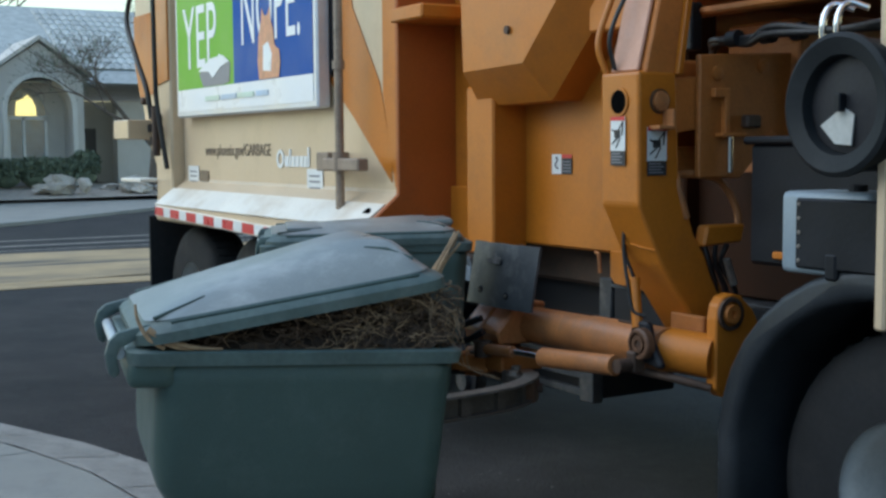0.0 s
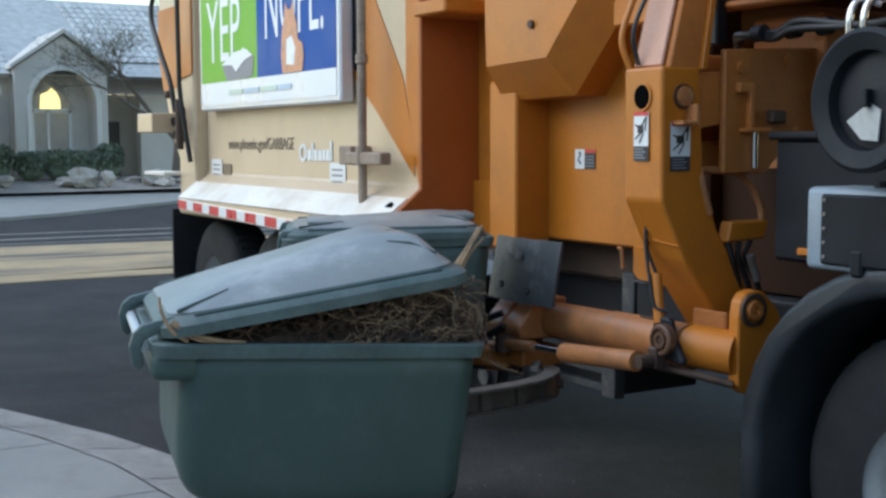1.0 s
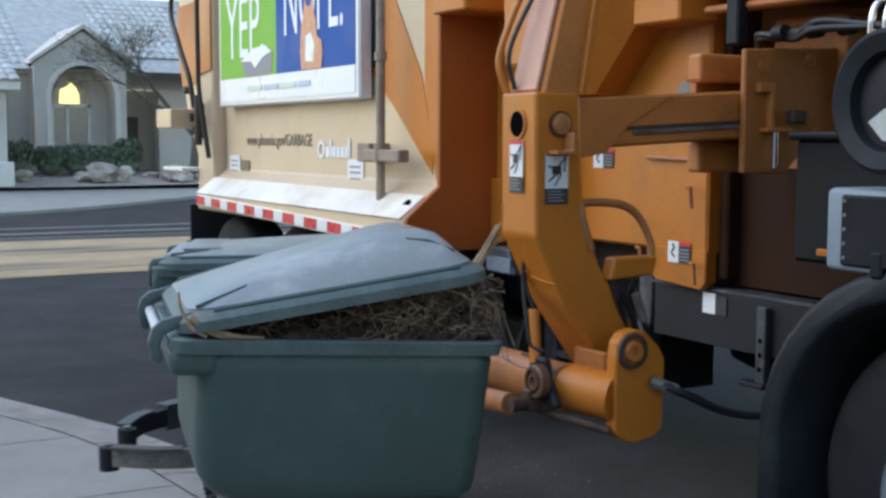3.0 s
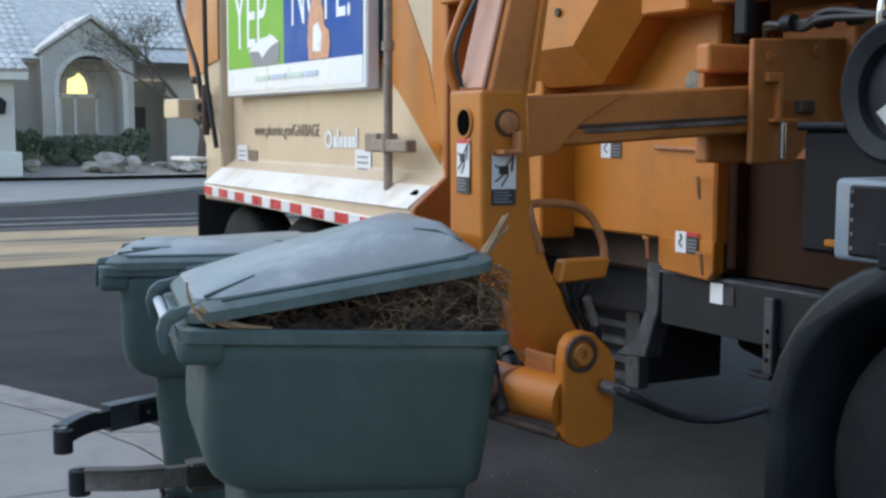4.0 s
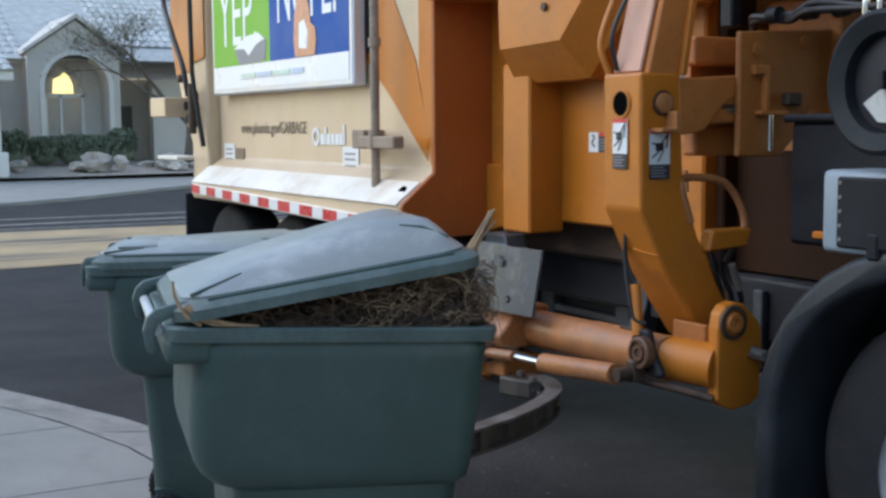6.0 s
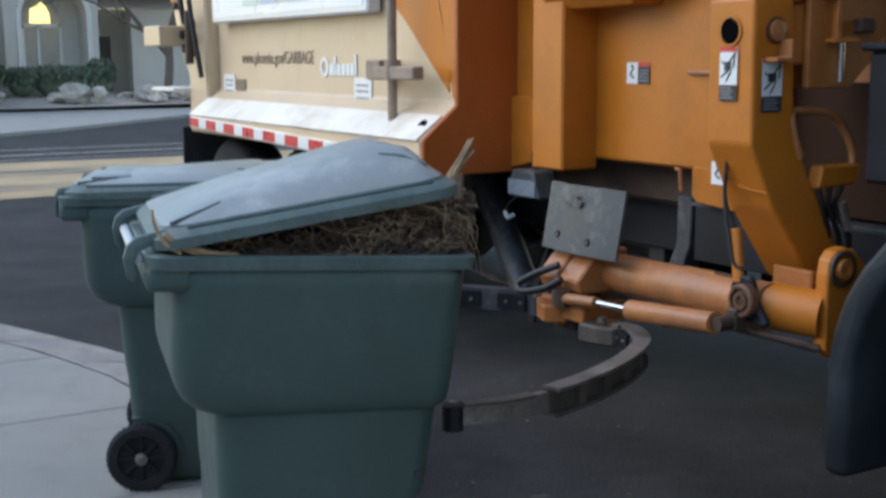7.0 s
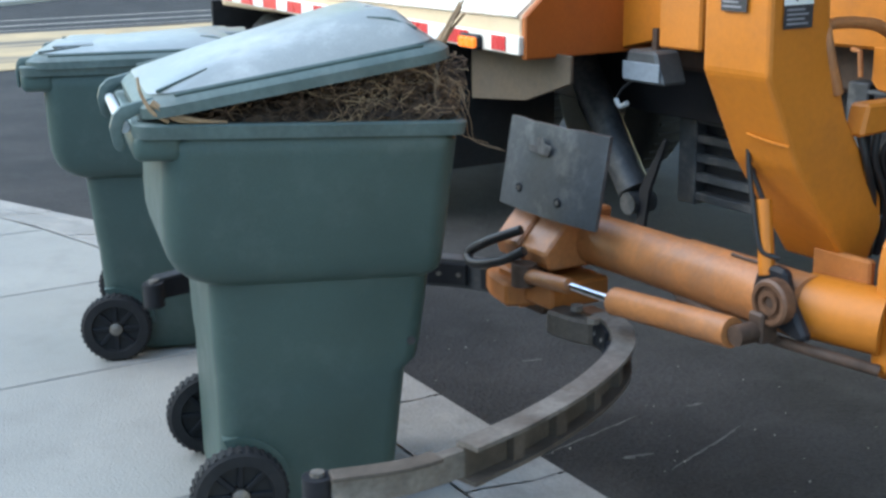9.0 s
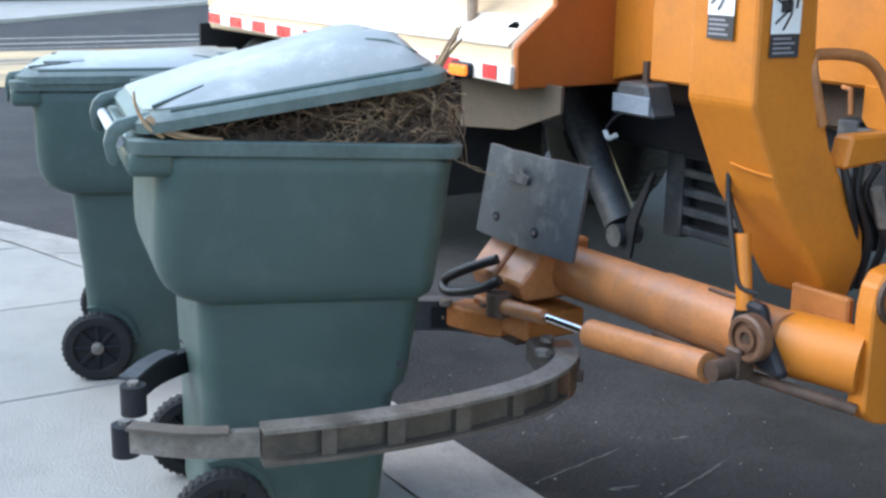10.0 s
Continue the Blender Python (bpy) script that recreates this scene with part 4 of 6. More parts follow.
def wheel(x, y, r, w, rim_mat, label):
    wl = empty("wheel", truck, pose(x, y, r - 0.108))
    wl["label"] = label
    m = Euler((radians(90), 0, 0)).to_matrix().to_4x4()
    prof = [(r * 0.50, -w / 2), (r * 0.57, -w / 2 - 0.01), (r * 0.86, -w / 2), (r * 0.96, -w * 0.42), (r, -w * 0.33), (r, w * 0.33), (r * 0.96, w * 0.42), (r * 0.86, w / 2), (r * 0.50, w / 2)]
    part("tyre", lathe(prof, m, 56, cap=False), RUBBER, wl, smooth=35)
    lugs = bmesh.new()
    for k in range(44):
        box(-0.012, 0.012, -w * 0.3, w * 0.3, r - 0.006, r + 0.008, 0, lugs, Euler((0, 2 * math.pi * k / 44, 0)).to_matrix().to_4x4())
    part("tread", lugs, RUBBER, wl)
    part("rim", lathe([(r * 0.51, w * 0.5), (r * 0.52, w * 0.46), (r * 0.47, w * 0.40), (r * 0.44, w * 0.30), (r * 0.40, -w * 0.02), (r * 0.22, -w * 0.05), (r * 0.18, w * 0.38), (0.0, w * 0.45)], m, 40, cap=False), rim_mat, wl, smooth=35)
    for k in range(10):
        a = 2 * math.pi * k / 10
        part("wheel_nut", tube([(r * 0.31 * math.cos(a), w * 0.04, r * 0.31 * math.sin(a)), (r * 0.31 * math.cos(a), -w * 0.10, r * 0.31 * math.sin(a))], 0.018, 6), BARE_STEEL, wl)
    return wl


def chassis():
    rail = part("frame_rail", box(-9.2, -1.2, 3.85, 3.93, 0.62, 0.90, 0.008), BLACK_STEEL, truck, "black steel frame rail")
    part("rail_flange", box(-4.45, -2.9, 3.60, 3.93, 0.895, 0.91, 0.003), GREY_STEEL, rail)
    part("side_skirt", box(-4.42, -3.1, 3.60, 3.63, 0.66, 0.895, 0.004), BLACK_STEEL, rail)
    decal("rail_label", -4.08, -4.0, 3.598, 0.80, 0.89, WHITE, rail, "small white label")
    decal("rail_label_print", -3.998, -3.93, 3.598, 0.80, 0.88, BLACK_INK, rail)
    part("far_rail", box(-9.2, -1.2, 4.75, 4.83, 0.62, 0.90, 0.008), BLACK_STEEL, truck)
    part("deck", box(-9.3, -5.85, 3.25, 5.4, 0.98, 1.05, 0.01), BLACK_STEEL, truck)
    part("deck", box(-5.84, -2.6, 3.82, 5.4, 0.98, 1.05, 0.01), BLACK_STEEL, truck)
    part("hopper_belly", box(-5.75, -4.0, 3.75, 5.3, 0.86, 1.07, 0.02), RUST, truck)
    part("mud_flap", box(-6.62, -6.58, 3.05, 3.75, 0.32, 1.0, 0.004), RUBBER, truck)
    part("mud_flap", box(-9.62, -9.59, 3.02, 3.75, 0.35, 1.02, 0.004), RUBBER, truck)
    wheel(-7.75, 3.32, 0.53, 0.34, GREY_STEEL, "black rear tyre with a steel rim")
    wheel(-9.0, 3.32, 0.53, 0.34, PALE_RIM, "black rear tyre with a steel rim")
    wheel(-7.75, 5.15, 0.53, 0.34, GREY_STEEL, "black rear tyre with a steel rim")
    wheel(-9.0, 5.15, 0.53, 0.34, GREY_STEEL, "black rear tyre with a steel rim")
    wheel(-2.40, 3.28, 0.54, 0.32, PALE_RIM, "black front tyre with a pale polished rim")
    wheel(-2.40, 5.15, 0.54, 0.32, ALUMINIUM, "black front tyre with a pale polished rim")
    # lift cylinder, lamp, cooler
    strut = part("lift_cylinder", tube([(-6.42, 3.70, 1.0), (-5.86, 3.70, 0.27)], 0.082, 18), GREY_STEEL, truck, "dark grey hydraulic cylinder leaning down", smooth=40)
    part("cylinder_eye", tube([(-5.83, 3.63, 0.22), (-5.83, 3.77, 0.22)], 0.055, 14), GREY_STEEL, strut, smooth=40)
    part("cylinder_bracket", prism([(-5.80, 0.12), (-5.74, 0.12), (-5.71, 0.30), (-5.60, 0.55), (-5.62, 0.56), (-5.78, 0.30)], "y", 3.66, 3.68, 0.003), BLACK_STEEL, strut)
    lamp = part("work_lamp", prism([(-5.64, 0.84), (-5.36, 0.84), (-5.42, 0.98), (-5.60, 0.98)], "y", 3.42, 3.56, 0.012), LAMP_GREY, truck, "clear grey work lamp under the hopper")
    part("lamp_lens", box(-5.62, -5.38, 3.412, 3.42, 0.85, 0.93, 0.003), WINDOW_GLASS, lamp)
    part("lamp_bracket", tube([(-5.5, 3.5, 0.97), (-5.5, 3.5, 1.07)], 0.02, 8), RUST, lamp)
    part("lamp_cable", tube(bend([(-5.60, 3.5, 0.86), (-5.68, 3.47, 0.80), (-5.72, 3.46, 0.745)]), 0.007, 6), HOSE, lamp)
    part("cable_plug", tube(bend([(-5.72, 3.46, 0.745), (-5.69, 3.46, 0.715), (-5.64, 3.46, 0.735)], 3), 0.012, 6), WHITE_ROD, lamp)
    part("step_hanger", box(-5.98, -5.9, 3.2, 3.3, 0.78, 1.02, 0.006), GREY_STEEL, truck)
    cooler = part("oil_cooler", box(-5.80, -5.0, 4.0, 4.5, 0.22, 0.9, 0.01), BLACK_STEEL, truck, "slotted dark steel cooler guard")
    part("cooler_border", box(-5.82, -5.70, 3.93, 4.0, 0.2, 0.9, 0.006), GREY_STEEL, cooler)
    part("cooler_border", box(-5.12, -5.0, 3.93, 4.0, 0.2, 0.9, 0.006), GREY_STEEL, cooler)
    for k in range(8):
        z = 0.22 + 0.092 * k
        part("cooler_bar", box(-5.71, -5.11, 3.94, 3.985, z, z + 0.042, 0.006), GREY_STEEL, cooler)
    part("bent_bracket", prism([(-4.56, 0.93), (-4.46, 0.93), (-4.47, 0.72), (-4.56, 0.47), (-4.80, 0.45), (-4.64, 0.55), (-4.56, 0.72)], "y", 3.62, 3.72, 0.006), GREY_STEEL, truck)
    # added dark block that hides the bright ground beyond the chassis
    part("fuel_tank", prism([(-5.3, 0.30), (-5.3, 0.66), (-3.3, 0.66), (-3.3, 0.26), (-4.9, 0.22)], "y", 4.86, 5.3, 0.03), BLACK_STEEL, truck, "black block added under the far side to hide daylight")
    part("air_line", tube(bend([(-3.5, 3.7, 0.6), (-3.4, 3.68, 0.42), (-3.2, 3.66, 0.36), (-2.98, 3.6, 0.5), (-2.9, 3.6, 0.62)]), 0.022, 8), HOSE, truck, smooth=60)
    hanger = part("rail_bracket", box(-3.72, -3.665, 3.565, 3.60, 0.55, 0.87, 0.005), GREY_STEEL, truck)
    part("bracket_foot", box(-3.78, -3.64, 3.53, 3.60, 0.535, 0.555, 0.004), BLACK_STEEL, hanger)
    for z in (0.61, 0.67, 0.73):
        part("bracket_hole", lathe([(0.0, 0), (0.011, 0), (0.011, 0.002), (0, 0.002)], Matrix.Translation((-3.692, 3.565, z)) @ Euler((radians(90), 0, 0)).to_matrix().to_4x4(), 12), HOLE, hanger)


def front_end():
    # fender: a thick arched band round the front wheel
    cx, cz, n = -2.32, 0.50, 20
    outer, inner = [], []
    for k in range(n + 1):
        a = math.pi * k / n
        sq = 1.0 + 0.05 * abs(math.sin(2 * a))
        outer.append((cx - 0.78 * sq * math.cos(a), cz - 0.06 + 0.74 * sq * math.sin(a)))
        inner.append((cx - 0.68 * sq * math.cos(a), cz - 0.06 + 0.64 * sq * math.sin(a)))
    outer = [(cx - 0.78, 0.2)] + outer + [(cx + 0.78, 0.2)]
    inner = [(cx - 0.68, 0.2)] + inner + [(cx + 0.68, 0.2)]
    fender = part("front_fender", prism(outer + inner[::-1], "y", 2.98, 3.62, 0.03, seg=3), FENDER, truck, "black plastic front wheel arch", smooth=40)
    part("fender_seam", box(-2.62, -2.57, 2.97, 3.3, 1.13, 1.215, 0.008), BLACK_PLASTIC, fender)
    part("wheel_well", prism([(-3.0, 0.25), (-3.0, 1.1), (-1.6, 1.1), (-1.6, 0.25)], "y", 3.62, 3.8, 0.01), BLACK_STEEL, truck)
    tank = part("battery_box", box(-3.22, -2.45, 3.25, 3.85, 1.12, 1.56, 0.015), BLACK_PLASTIC, truck, "dark plastic equipment box")
    part("box_lid", box(-3.24, -2.43, 3.23, 3.87, 1.555, 1.585, 0.01), BLACK_PLASTIC, tank)
    part("orange_reflector", box(-3.08, -2.86, 3.225, 3.25, 1.15, 1.175, 0.004), ORANGE, tank)
    blue = part("washer_tank", box(-2.82, -2.46, 2.99, 3.22, 1.14, 1.405, 0.022, seg=3), PALE_BLUE, truck, "pale blue plastic tank with a dark riveted face", smooth=40)
    part("tank_face", box(-2.745, -2.4, 2.975, 2.995, 1.16, 1.385, 0.008), BLACK_PLASTIC, blue)
    for k in range(5):
        part("rivet", lathe([(0, 0), (0.007, 0), (0.006, 0.004), (0, 0.005)], Matrix.Translation((-2.725, 2.975, 1.185 + 0.045 * k)) @ Euler((radians(90), 0, 0)).to_matrix().to_4x4(), 10), BARE_STEEL, blue)
    part("tank_cap", lathe([(0.03, 0), (0.03, 0.02), (0.0, 0.022)], Matrix.Translation((-2.6, 3.1, 1.405)), 14), BLACK_PLASTIC, blue)
    # round convex mirror or hub of the air filter
    mir = empty("air_canister", truck, pose(-2.50, 2.9, 1.67, 90, 0, -4))
    part("canister_body", lathe([(0.19, -0.42), (0.20, -0.40), (0.20, -0.02), (0.215, 0.0), (0.215, 0.02), (0.20, 0.03), (0.15, 0.012), (0.145, -0.03), (0.0, -0.03)], Matrix.Identity(4), 48), CANISTER, mir, "black round canister", smooth=35)
    part("canister_face", lathe([(0.0, 0), (0.143, 0.0), (0.143, 0.006), (0.0, 0.02)], Matrix.Translation((0, 0, -0.028)), 40), BLACK_STEEL, mir, smooth=40)
    # flat pale piece that paints a reflection on the round face
    part("reflecting_wedge", prism([(-0.09, -0.06), (-0.03, -0.115), (0.035, -0.12), (0.045, -0.03), (0.0, -0.005)], "z", -0.012, -0.006, 0.0), PALE_RIM, mir, "pale wedge painted as a reflection")
    part("canister_knob", box(-0.012, 0.012, -0.02, 0.035, -0.008, 0.02, 0.004), BLACK_PLASTIC, mir)
    part("cab_rear", box(-2.36, -1.0, 3.45, 5.4, 1.2, 2.9, 0.04), BLACK_STEEL, truck)
    # unseen block over the cab rear, added to shade the gap below
    part("cab_upper", box(-2.36, -1.72, 3.0, 5.4, 1.95, 2.95, 0.04), CREAM, truck)
    part("cab_shell", prism([(-1.75, 0.6), (-1.75, 3.0), (0.0, 3.0), (0.35, 1.9), (0.42, 0.6)], "y", 3.05, 5.5, 0.05, seg=2), CREAM, truck, "cream cab shell")
    part("cab_edge", box(-2.41, -2.37, 2.95, 3.45, 1.0, 2.9, 0.008), CREAM, truck)
    # hoses along the tower
    for k in range(4):
        part("hose", tube(bend([(-3.60, 3.42, 1.90 + 0.012 * k), (-3.52, 3.385 - 0.01 * k, 1.945 + 0.014 * (k % 2)), (-3.36, 3.37, 1.955 - 0.008 * k), (-3.2, 3.36 - 0.012 * k, 1.955 + 0.014 * (k % 3)), (-2.9, 3.34, 1.945), (-2.5, 3.33 - 0.015 * k, 1.93 + 0.012 * k)]), 0.013, 7), HOSE, truck, smooth=60)
    for x in (-2.86, -2.80):
        part("fitting", tube(bend([(x, 3.22, 1.84), (x, 3.22, 1.97), (x + 0.01, 3.26, 2.02), (x + 0.06, 3.3, 2.0)]), 0.012, 8), CHROME, truck, smooth=50)
        part("hose_end", tube([(x, 3.22, 1.84), (x, 3.22, 1.78)], 0.015, 7), ORANGE_WORN, truck)
    for x in (-3.44, -3.27, -3.12):
        part("hose_clip", tube([(x, 3.36, 1.955), (x + 0.05, 3.36, 1.957)], 0.032, 10), BLACK_PLASTIC, truck, smooth=40)
    part("cable_box", box(-3.72, -3.65, 3.36, 3.42, 1.93, 2.12, 0.008), BLACK_PLASTIC, truck)


cargo_body()
tailgate()
hopper()
chassis()
front_end()

# ---- lift arm: slides out of the sleeve; its space is the truck's, with the arm fully out ----
arm = empty("lift_arm", truck)
arm["label"] = "orange sliding lift arm with a grabber"


mast_arm = empty("lift_mast", truck)
mast_arm["label"] = "orange upright mast of the lift arm with its boom"


def lift_mast():
    m = Euler((radians(90), 0, 0)).to_matrix().to_4x4()
    mx = Euler((0, radians(90), 0)).to_matrix().to_4x4()
    profile = [(2.05, 1.71), (2.055, 1.215), (2.17, 0.985), (2.375, 0.705), (2.44, 0.70), (2.49, 0.80), (2.48, 0.88), (2.33, 1.10), (2.255, 1.30), (2.235, 1.71)]
    part("mast", prism(profile, "x", -3.69, -3.47, 0.012, seg=2), ORANGE, mast_arm, "orange bent lift arm with an oval hole")
    part("mast_hole", lathe([(0.0, 0), (0.045, 0), (0.045, 0.002), (0, 0.002)], Matrix.Translation((-3.58, 2.0485, 1.60)) @ m, 28), HOLE, mast_arm)
    part("hole_rim", lathe([(0.045, 0.0), (0.053, 0), (0.053, 0.004), (0.045, 0.004)], Matrix.Translation((-3.58, 2.049, 1.60)) @ m, 28, cap=False), ORANGE, mast_arm)
    sticker(-3.625, -3.54, 2.049, 1.362, 1.545, mast_arm)
    sticker(2.09, 2.185, -3.469, 1.325, 1.505, mast_arm, side="x")
    part("weld_seam", tube(bend([(-3.60, 2.126, 1.062), (-3.53, 2.128, 1.052), (-3.472, 2.14, 1.045)], 4), 0.0035, 6), ORANGE, mast_arm)
    part("mast_pin", lathe([(0.0, 0), (0.036, 0), (0.036, 0.018), (0.026, 0.022), (0, 0.022)], Matrix.Translation((-3.472, 2.15, 1.60)) @ mx, 24), ORANGE_WORN, mast_arm, smooth=40)
    part("pin_ring", lathe([(0.040, 0), (0.046, 0), (0.046, 0.008), (0.040, 0.008)], Matrix.Translation((-3.47, 2.15, 1.60)) @ mx, 24, cap=False), RUST, mast_arm)
    part("hook", prism([(2.10, 1.495), (2.18, 1.495), (2.18, 1.57), (2.165, 1.57), (2.165, 1.51), (2.10, 1.51)], "x", -3.47, -3.41, 0.003), ORANGE_WORN, mast_arm)
    part("boom", prism([(2.22, 1.51), (2.22, 1.69), (3.75, 1.775), (3.75, 1.595)], "x", -3.68, -3.49, 0.010), ORANGE_GREASY, mast_arm, "grimy orange sliding boom")
    part("boom_gusset", prism([(2.23, 1.685), (2.66, 1.71), (2.46, 1.60), (2.36, 1.50), (2.23, 1.48)], "x", -3.492, -3.482, 0.003), ORANGE_GREASY, mast_arm)
    part("wear_strip", prism([(2.48, 1.565), (3.70, 1.630), (3.70, 1.645), (2.48, 1.58)], "x", -3.491, -3.480, 0.002), BARE_STEEL, mast_arm, "scraped wear strip")
    part("grease_band", prism([(2.44, 1.58), (3.70, 1.645), (3.70, 1.66), (2.44, 1.595)], "x", -3.491, -3.485, 0.001), RUST, mast_arm)
    # worn link rising above the mast
    part("upper_link", prism([(2.085, 1.70), (2.235, 1.70), (2.36, 2.45), (2.27, 2.45)], "x", -3.665, -3.475, 0.006), ORANGE_GREASY, mast_arm, "grimy orange upper link")
    part("link_face", prism([(2.068, 1.715), (2.082, 1.71), (2.267, 2.45), (2.253, 2.455)], "x", -3.655, -3.50, 0.004), LINK_PINK, mast_arm, "pinkish worn face of the upper link")
    part("side_rib", prism([(2.222, 1.70), (2.25, 1.70), (2.37, 2.45), (2.34, 2.45)], "x", -3.475, -3.45, 0.004), ORANGE, mast_arm)
    part("guard_rail", tube(bend([(-3.675, 2.07, 1.70), (-3.70, 2.045, 1.82), (-3.69, 2.085, 1.96), (-3.665, 2.16, 2.15), (-3.65, 2.22, 2.35)]), 0.013, 8), ORANGE, mast_arm, smooth=60)
    part("hose", tube(bend([(-3.62, 2.06, 1.72), (-3.62, 2.04, 1.86), (-3.58, 2.14, 2.1)]), 0.009, 7), HOSE, mast_arm, smooth=60)
    # hose guard hoop behind the arm
    part("hose_hoop", tube(bend([(-3.47, 2.29, 1.16), (-3.48, 2.25, 1.30), (-3.5, 2.29, 1.325), (-3.5, 2.44, 1.315), (-3.5, 2.52, 1.27), (-3.48, 2.56, 1.18), (-3.47, 2.56, 1.10)]), 0.015, 8), ORANGE_WORN, mast_arm, smooth=60)
    part("hoop_plate", prism([(2.35, 1.05), (2.55, 1.06), (2.57, 1.13), (2.37, 1.13)], "x", -3.50, -3.44, 0.008), ORANGE, mast_arm)
    for k in range(3):
        part("hose", tube(bend([(-3.47 + 0.02 * k, 2.38 + 0.04 * k, 1.055), (-3.46, 2.40 + 0.03 * k, 0.98), (-3.48 + 0.02 * k, 2.46 + 0.03 * k, 0.86), (-3.5, 2.48 + 0.03 * k, 0.72)]), 0.011, 7), HOSE, mast_arm, smooth=60)
    part("hose_fitting", tube([(-3.42, 2.45, 1.0), (-3.42, 2.49, 0.9)], 0.016, 8), BARE_STEEL, mast_arm)


def lift_arm():
    m = Euler((radians(90), 0, 0)).to_matrix().to_4x4()
    mx = Euler((0, radians(90), 0)).to_matrix().to_4x4()
    # elbow plate and its pin
    plate = [(2.265, 0.79), (2.265, 0.53), (2.30, 0.50), (2.35, 0.485), (2.44, 0.50), (2.475, 0.53), (2.48, 0.77), (2.455, 0.815), (2.415, 0.85), (2.39, 0.875), (2.345, 0.885), (2.30, 0.875), (2.275, 0.845)]
    elbow = part("elbow_plate", prism(plate, "x", -3.335, -3.28, 0.006), ORANGE, arm, "orange rounded elbow plate")
    part("elbow_ring", lathe([(0.044, 0), (0.064, 0), (0.062, 0.010), (0.046, 0.010)], Matrix.Translation((-3.281, 2.335, 0.81)) @ mx, 28, cap=False), RUST, elbow, smooth=35)
    part("elbow_pin", lathe([(0.0, 0.006), (0.014, 0.006), (0.016, 0.02), (0.034, 0.02), (0.038, 0.0)], Matrix.Translation((-3.281, 2.335, 0.81)) @ mx, 28, cap=False), ORANGE_GREASY, elbow, smooth=35)
    # cross tube to the grabber
    tube_ = part("cross_tube", tube([(-4.38, 2.20, 0.65), (-3.50, 2.20, 0.66)], 0.080, 28), ORANGE_WORN, arm, "scuffed orange cross tube", smooth=40)
    part("tube_sleeve", tube([(-3.93, 2.20, 0.655), (-3.905, 2.20, 0.655), (-3.47, 2.20, 0.66)], 0.0845, 28), ORANGE_WORN, tube_, smooth=40)
    part("tube_end", tube([(-3.50, 2.215, 0.66), (-3.32, 2.30, 0.645)], 0.084, 28), ORANGE, arm, smooth=40)
    part("knuckle_cup", prism([(-3.59, 0.70), (-3.575, 0.75), (-3.53, 0.775), (-3.48, 0.77), (-3.46, 0.70), (-3.40, 0.615), (-3.415, 0.60), (-3.50, 0.615), (-3.56, 0.65)], "y", 2.105, 2.14, 0.01), BLACK_STEEL, arm, "black bolted knuckle plate")
    part("knuckle_boss", lathe([(0.0, 0.0), (0.060, 0), (0.060, 0.030), (0.054, 0.036), (0.044, 0.036), (0.044, 0.026), (0.030, 0.026), (0.030, 0.036), (0.018, 0.036), (0.016, 0.026), (0.0, 0.026)], Matrix.Translation((-3.495, 2.106, 0.69)) @ m, 32), GREASE_BROWN, arm, "greasy ringed knuckle boss", smooth=30)
    part("knuckle_bolt", lathe([(0.0, 0.030), (0.013, 0.030), (0.013, 0.0), (0.0, 0.0)], Matrix.Translation((-3.495, 2.106, 0.69)) @ m, 6), RUST, arm)
    part("knuckle_web", box(-3.56, -3.375, 2.29, 2.315, 0.62, 0.79, 0.006), ORANGE_GRIMY_SHADE, arm)
    part("link_rod", tube([(-3.545, 2.115, 0.745), (-3.585, 2.13, 0.93)], 0.021, 12), ORANGE, arm, smooth=60)
    part("hose", tube(bend([(-3.62, 2.12, 1.25), (-3.625, 2.11, 1.05), (-3.585, 2.10, 0.9), (-3.555, 2.10, 0.81), (-3.52, 2.13, 0.79)]), 0.007, 8), HOSE, arm, smooth=60)
    part("hose", tube(bend([(-3.63, 2.14, 1.25), (-3.645, 2.13, 1.05), (-3.595, 2.14, 0.92)]), 0.007, 8), HOSE, arm, smooth=60)
    part("tube_scar", tube(bend([(-3.74, 2.185, 0.7415), (-3.66, 2.18, 0.743), (-3.60, 2.19, 0.744)], 3), 0.006, 6), RUST, tube_)
    # grabber head
    for x0, x1 in ((-4.62, -4.49), (-4.475, -4.34)):
        part("head_block", prism([(2.00, 0.63), (2.02, 0.575), (2.24, 0.57), (2.26, 0.75), (2.12, 0.76)], "x", x0, x1, 0.008), ORANGE_WORN, arm, "scuffed orange clamp block")
    pad = bmesh.new()
    n = 8
    rows = []
    for d in (0.0, 0.012):
        rows.append([[pad.verts.new((-4.655 + 0.50 * i / n, 2.045 - 0.018 * math.cos(math.pi * (i / n - 0.5)) + 0.05 * j / 3 + d, 0.735 + (0.275 + 0.002 * math.sin(i * 2.3)) * j / 3)) for i in range(n + 1)] for j in range(4)])
    for s, g in enumerate(rows):
        for j in range(3):
            for i in range(n):
                f = (g[j][i], g[j][i + 1], g[j + 1][i + 1], g[j + 1][i])
                pad.faces.new(f if s == 0 else f[::-1])
    for j in range(3):
        for i in (0, n):
            pad.faces.new((rows[0][j][i], rows[0][j + 1][i], rows[1][j + 1][i], rows[1][j][i]))
    for i in range(n):
        for j in (0, 3):
            pad.faces.new((rows[0][j][i], rows[0][j][i + 1], rows[1][j][i + 1], rows[1][j][i]))
    padob = part("pad", pad, PAD_RUBBER, arm, "scratched grey curved rubber pad", smooth=40)
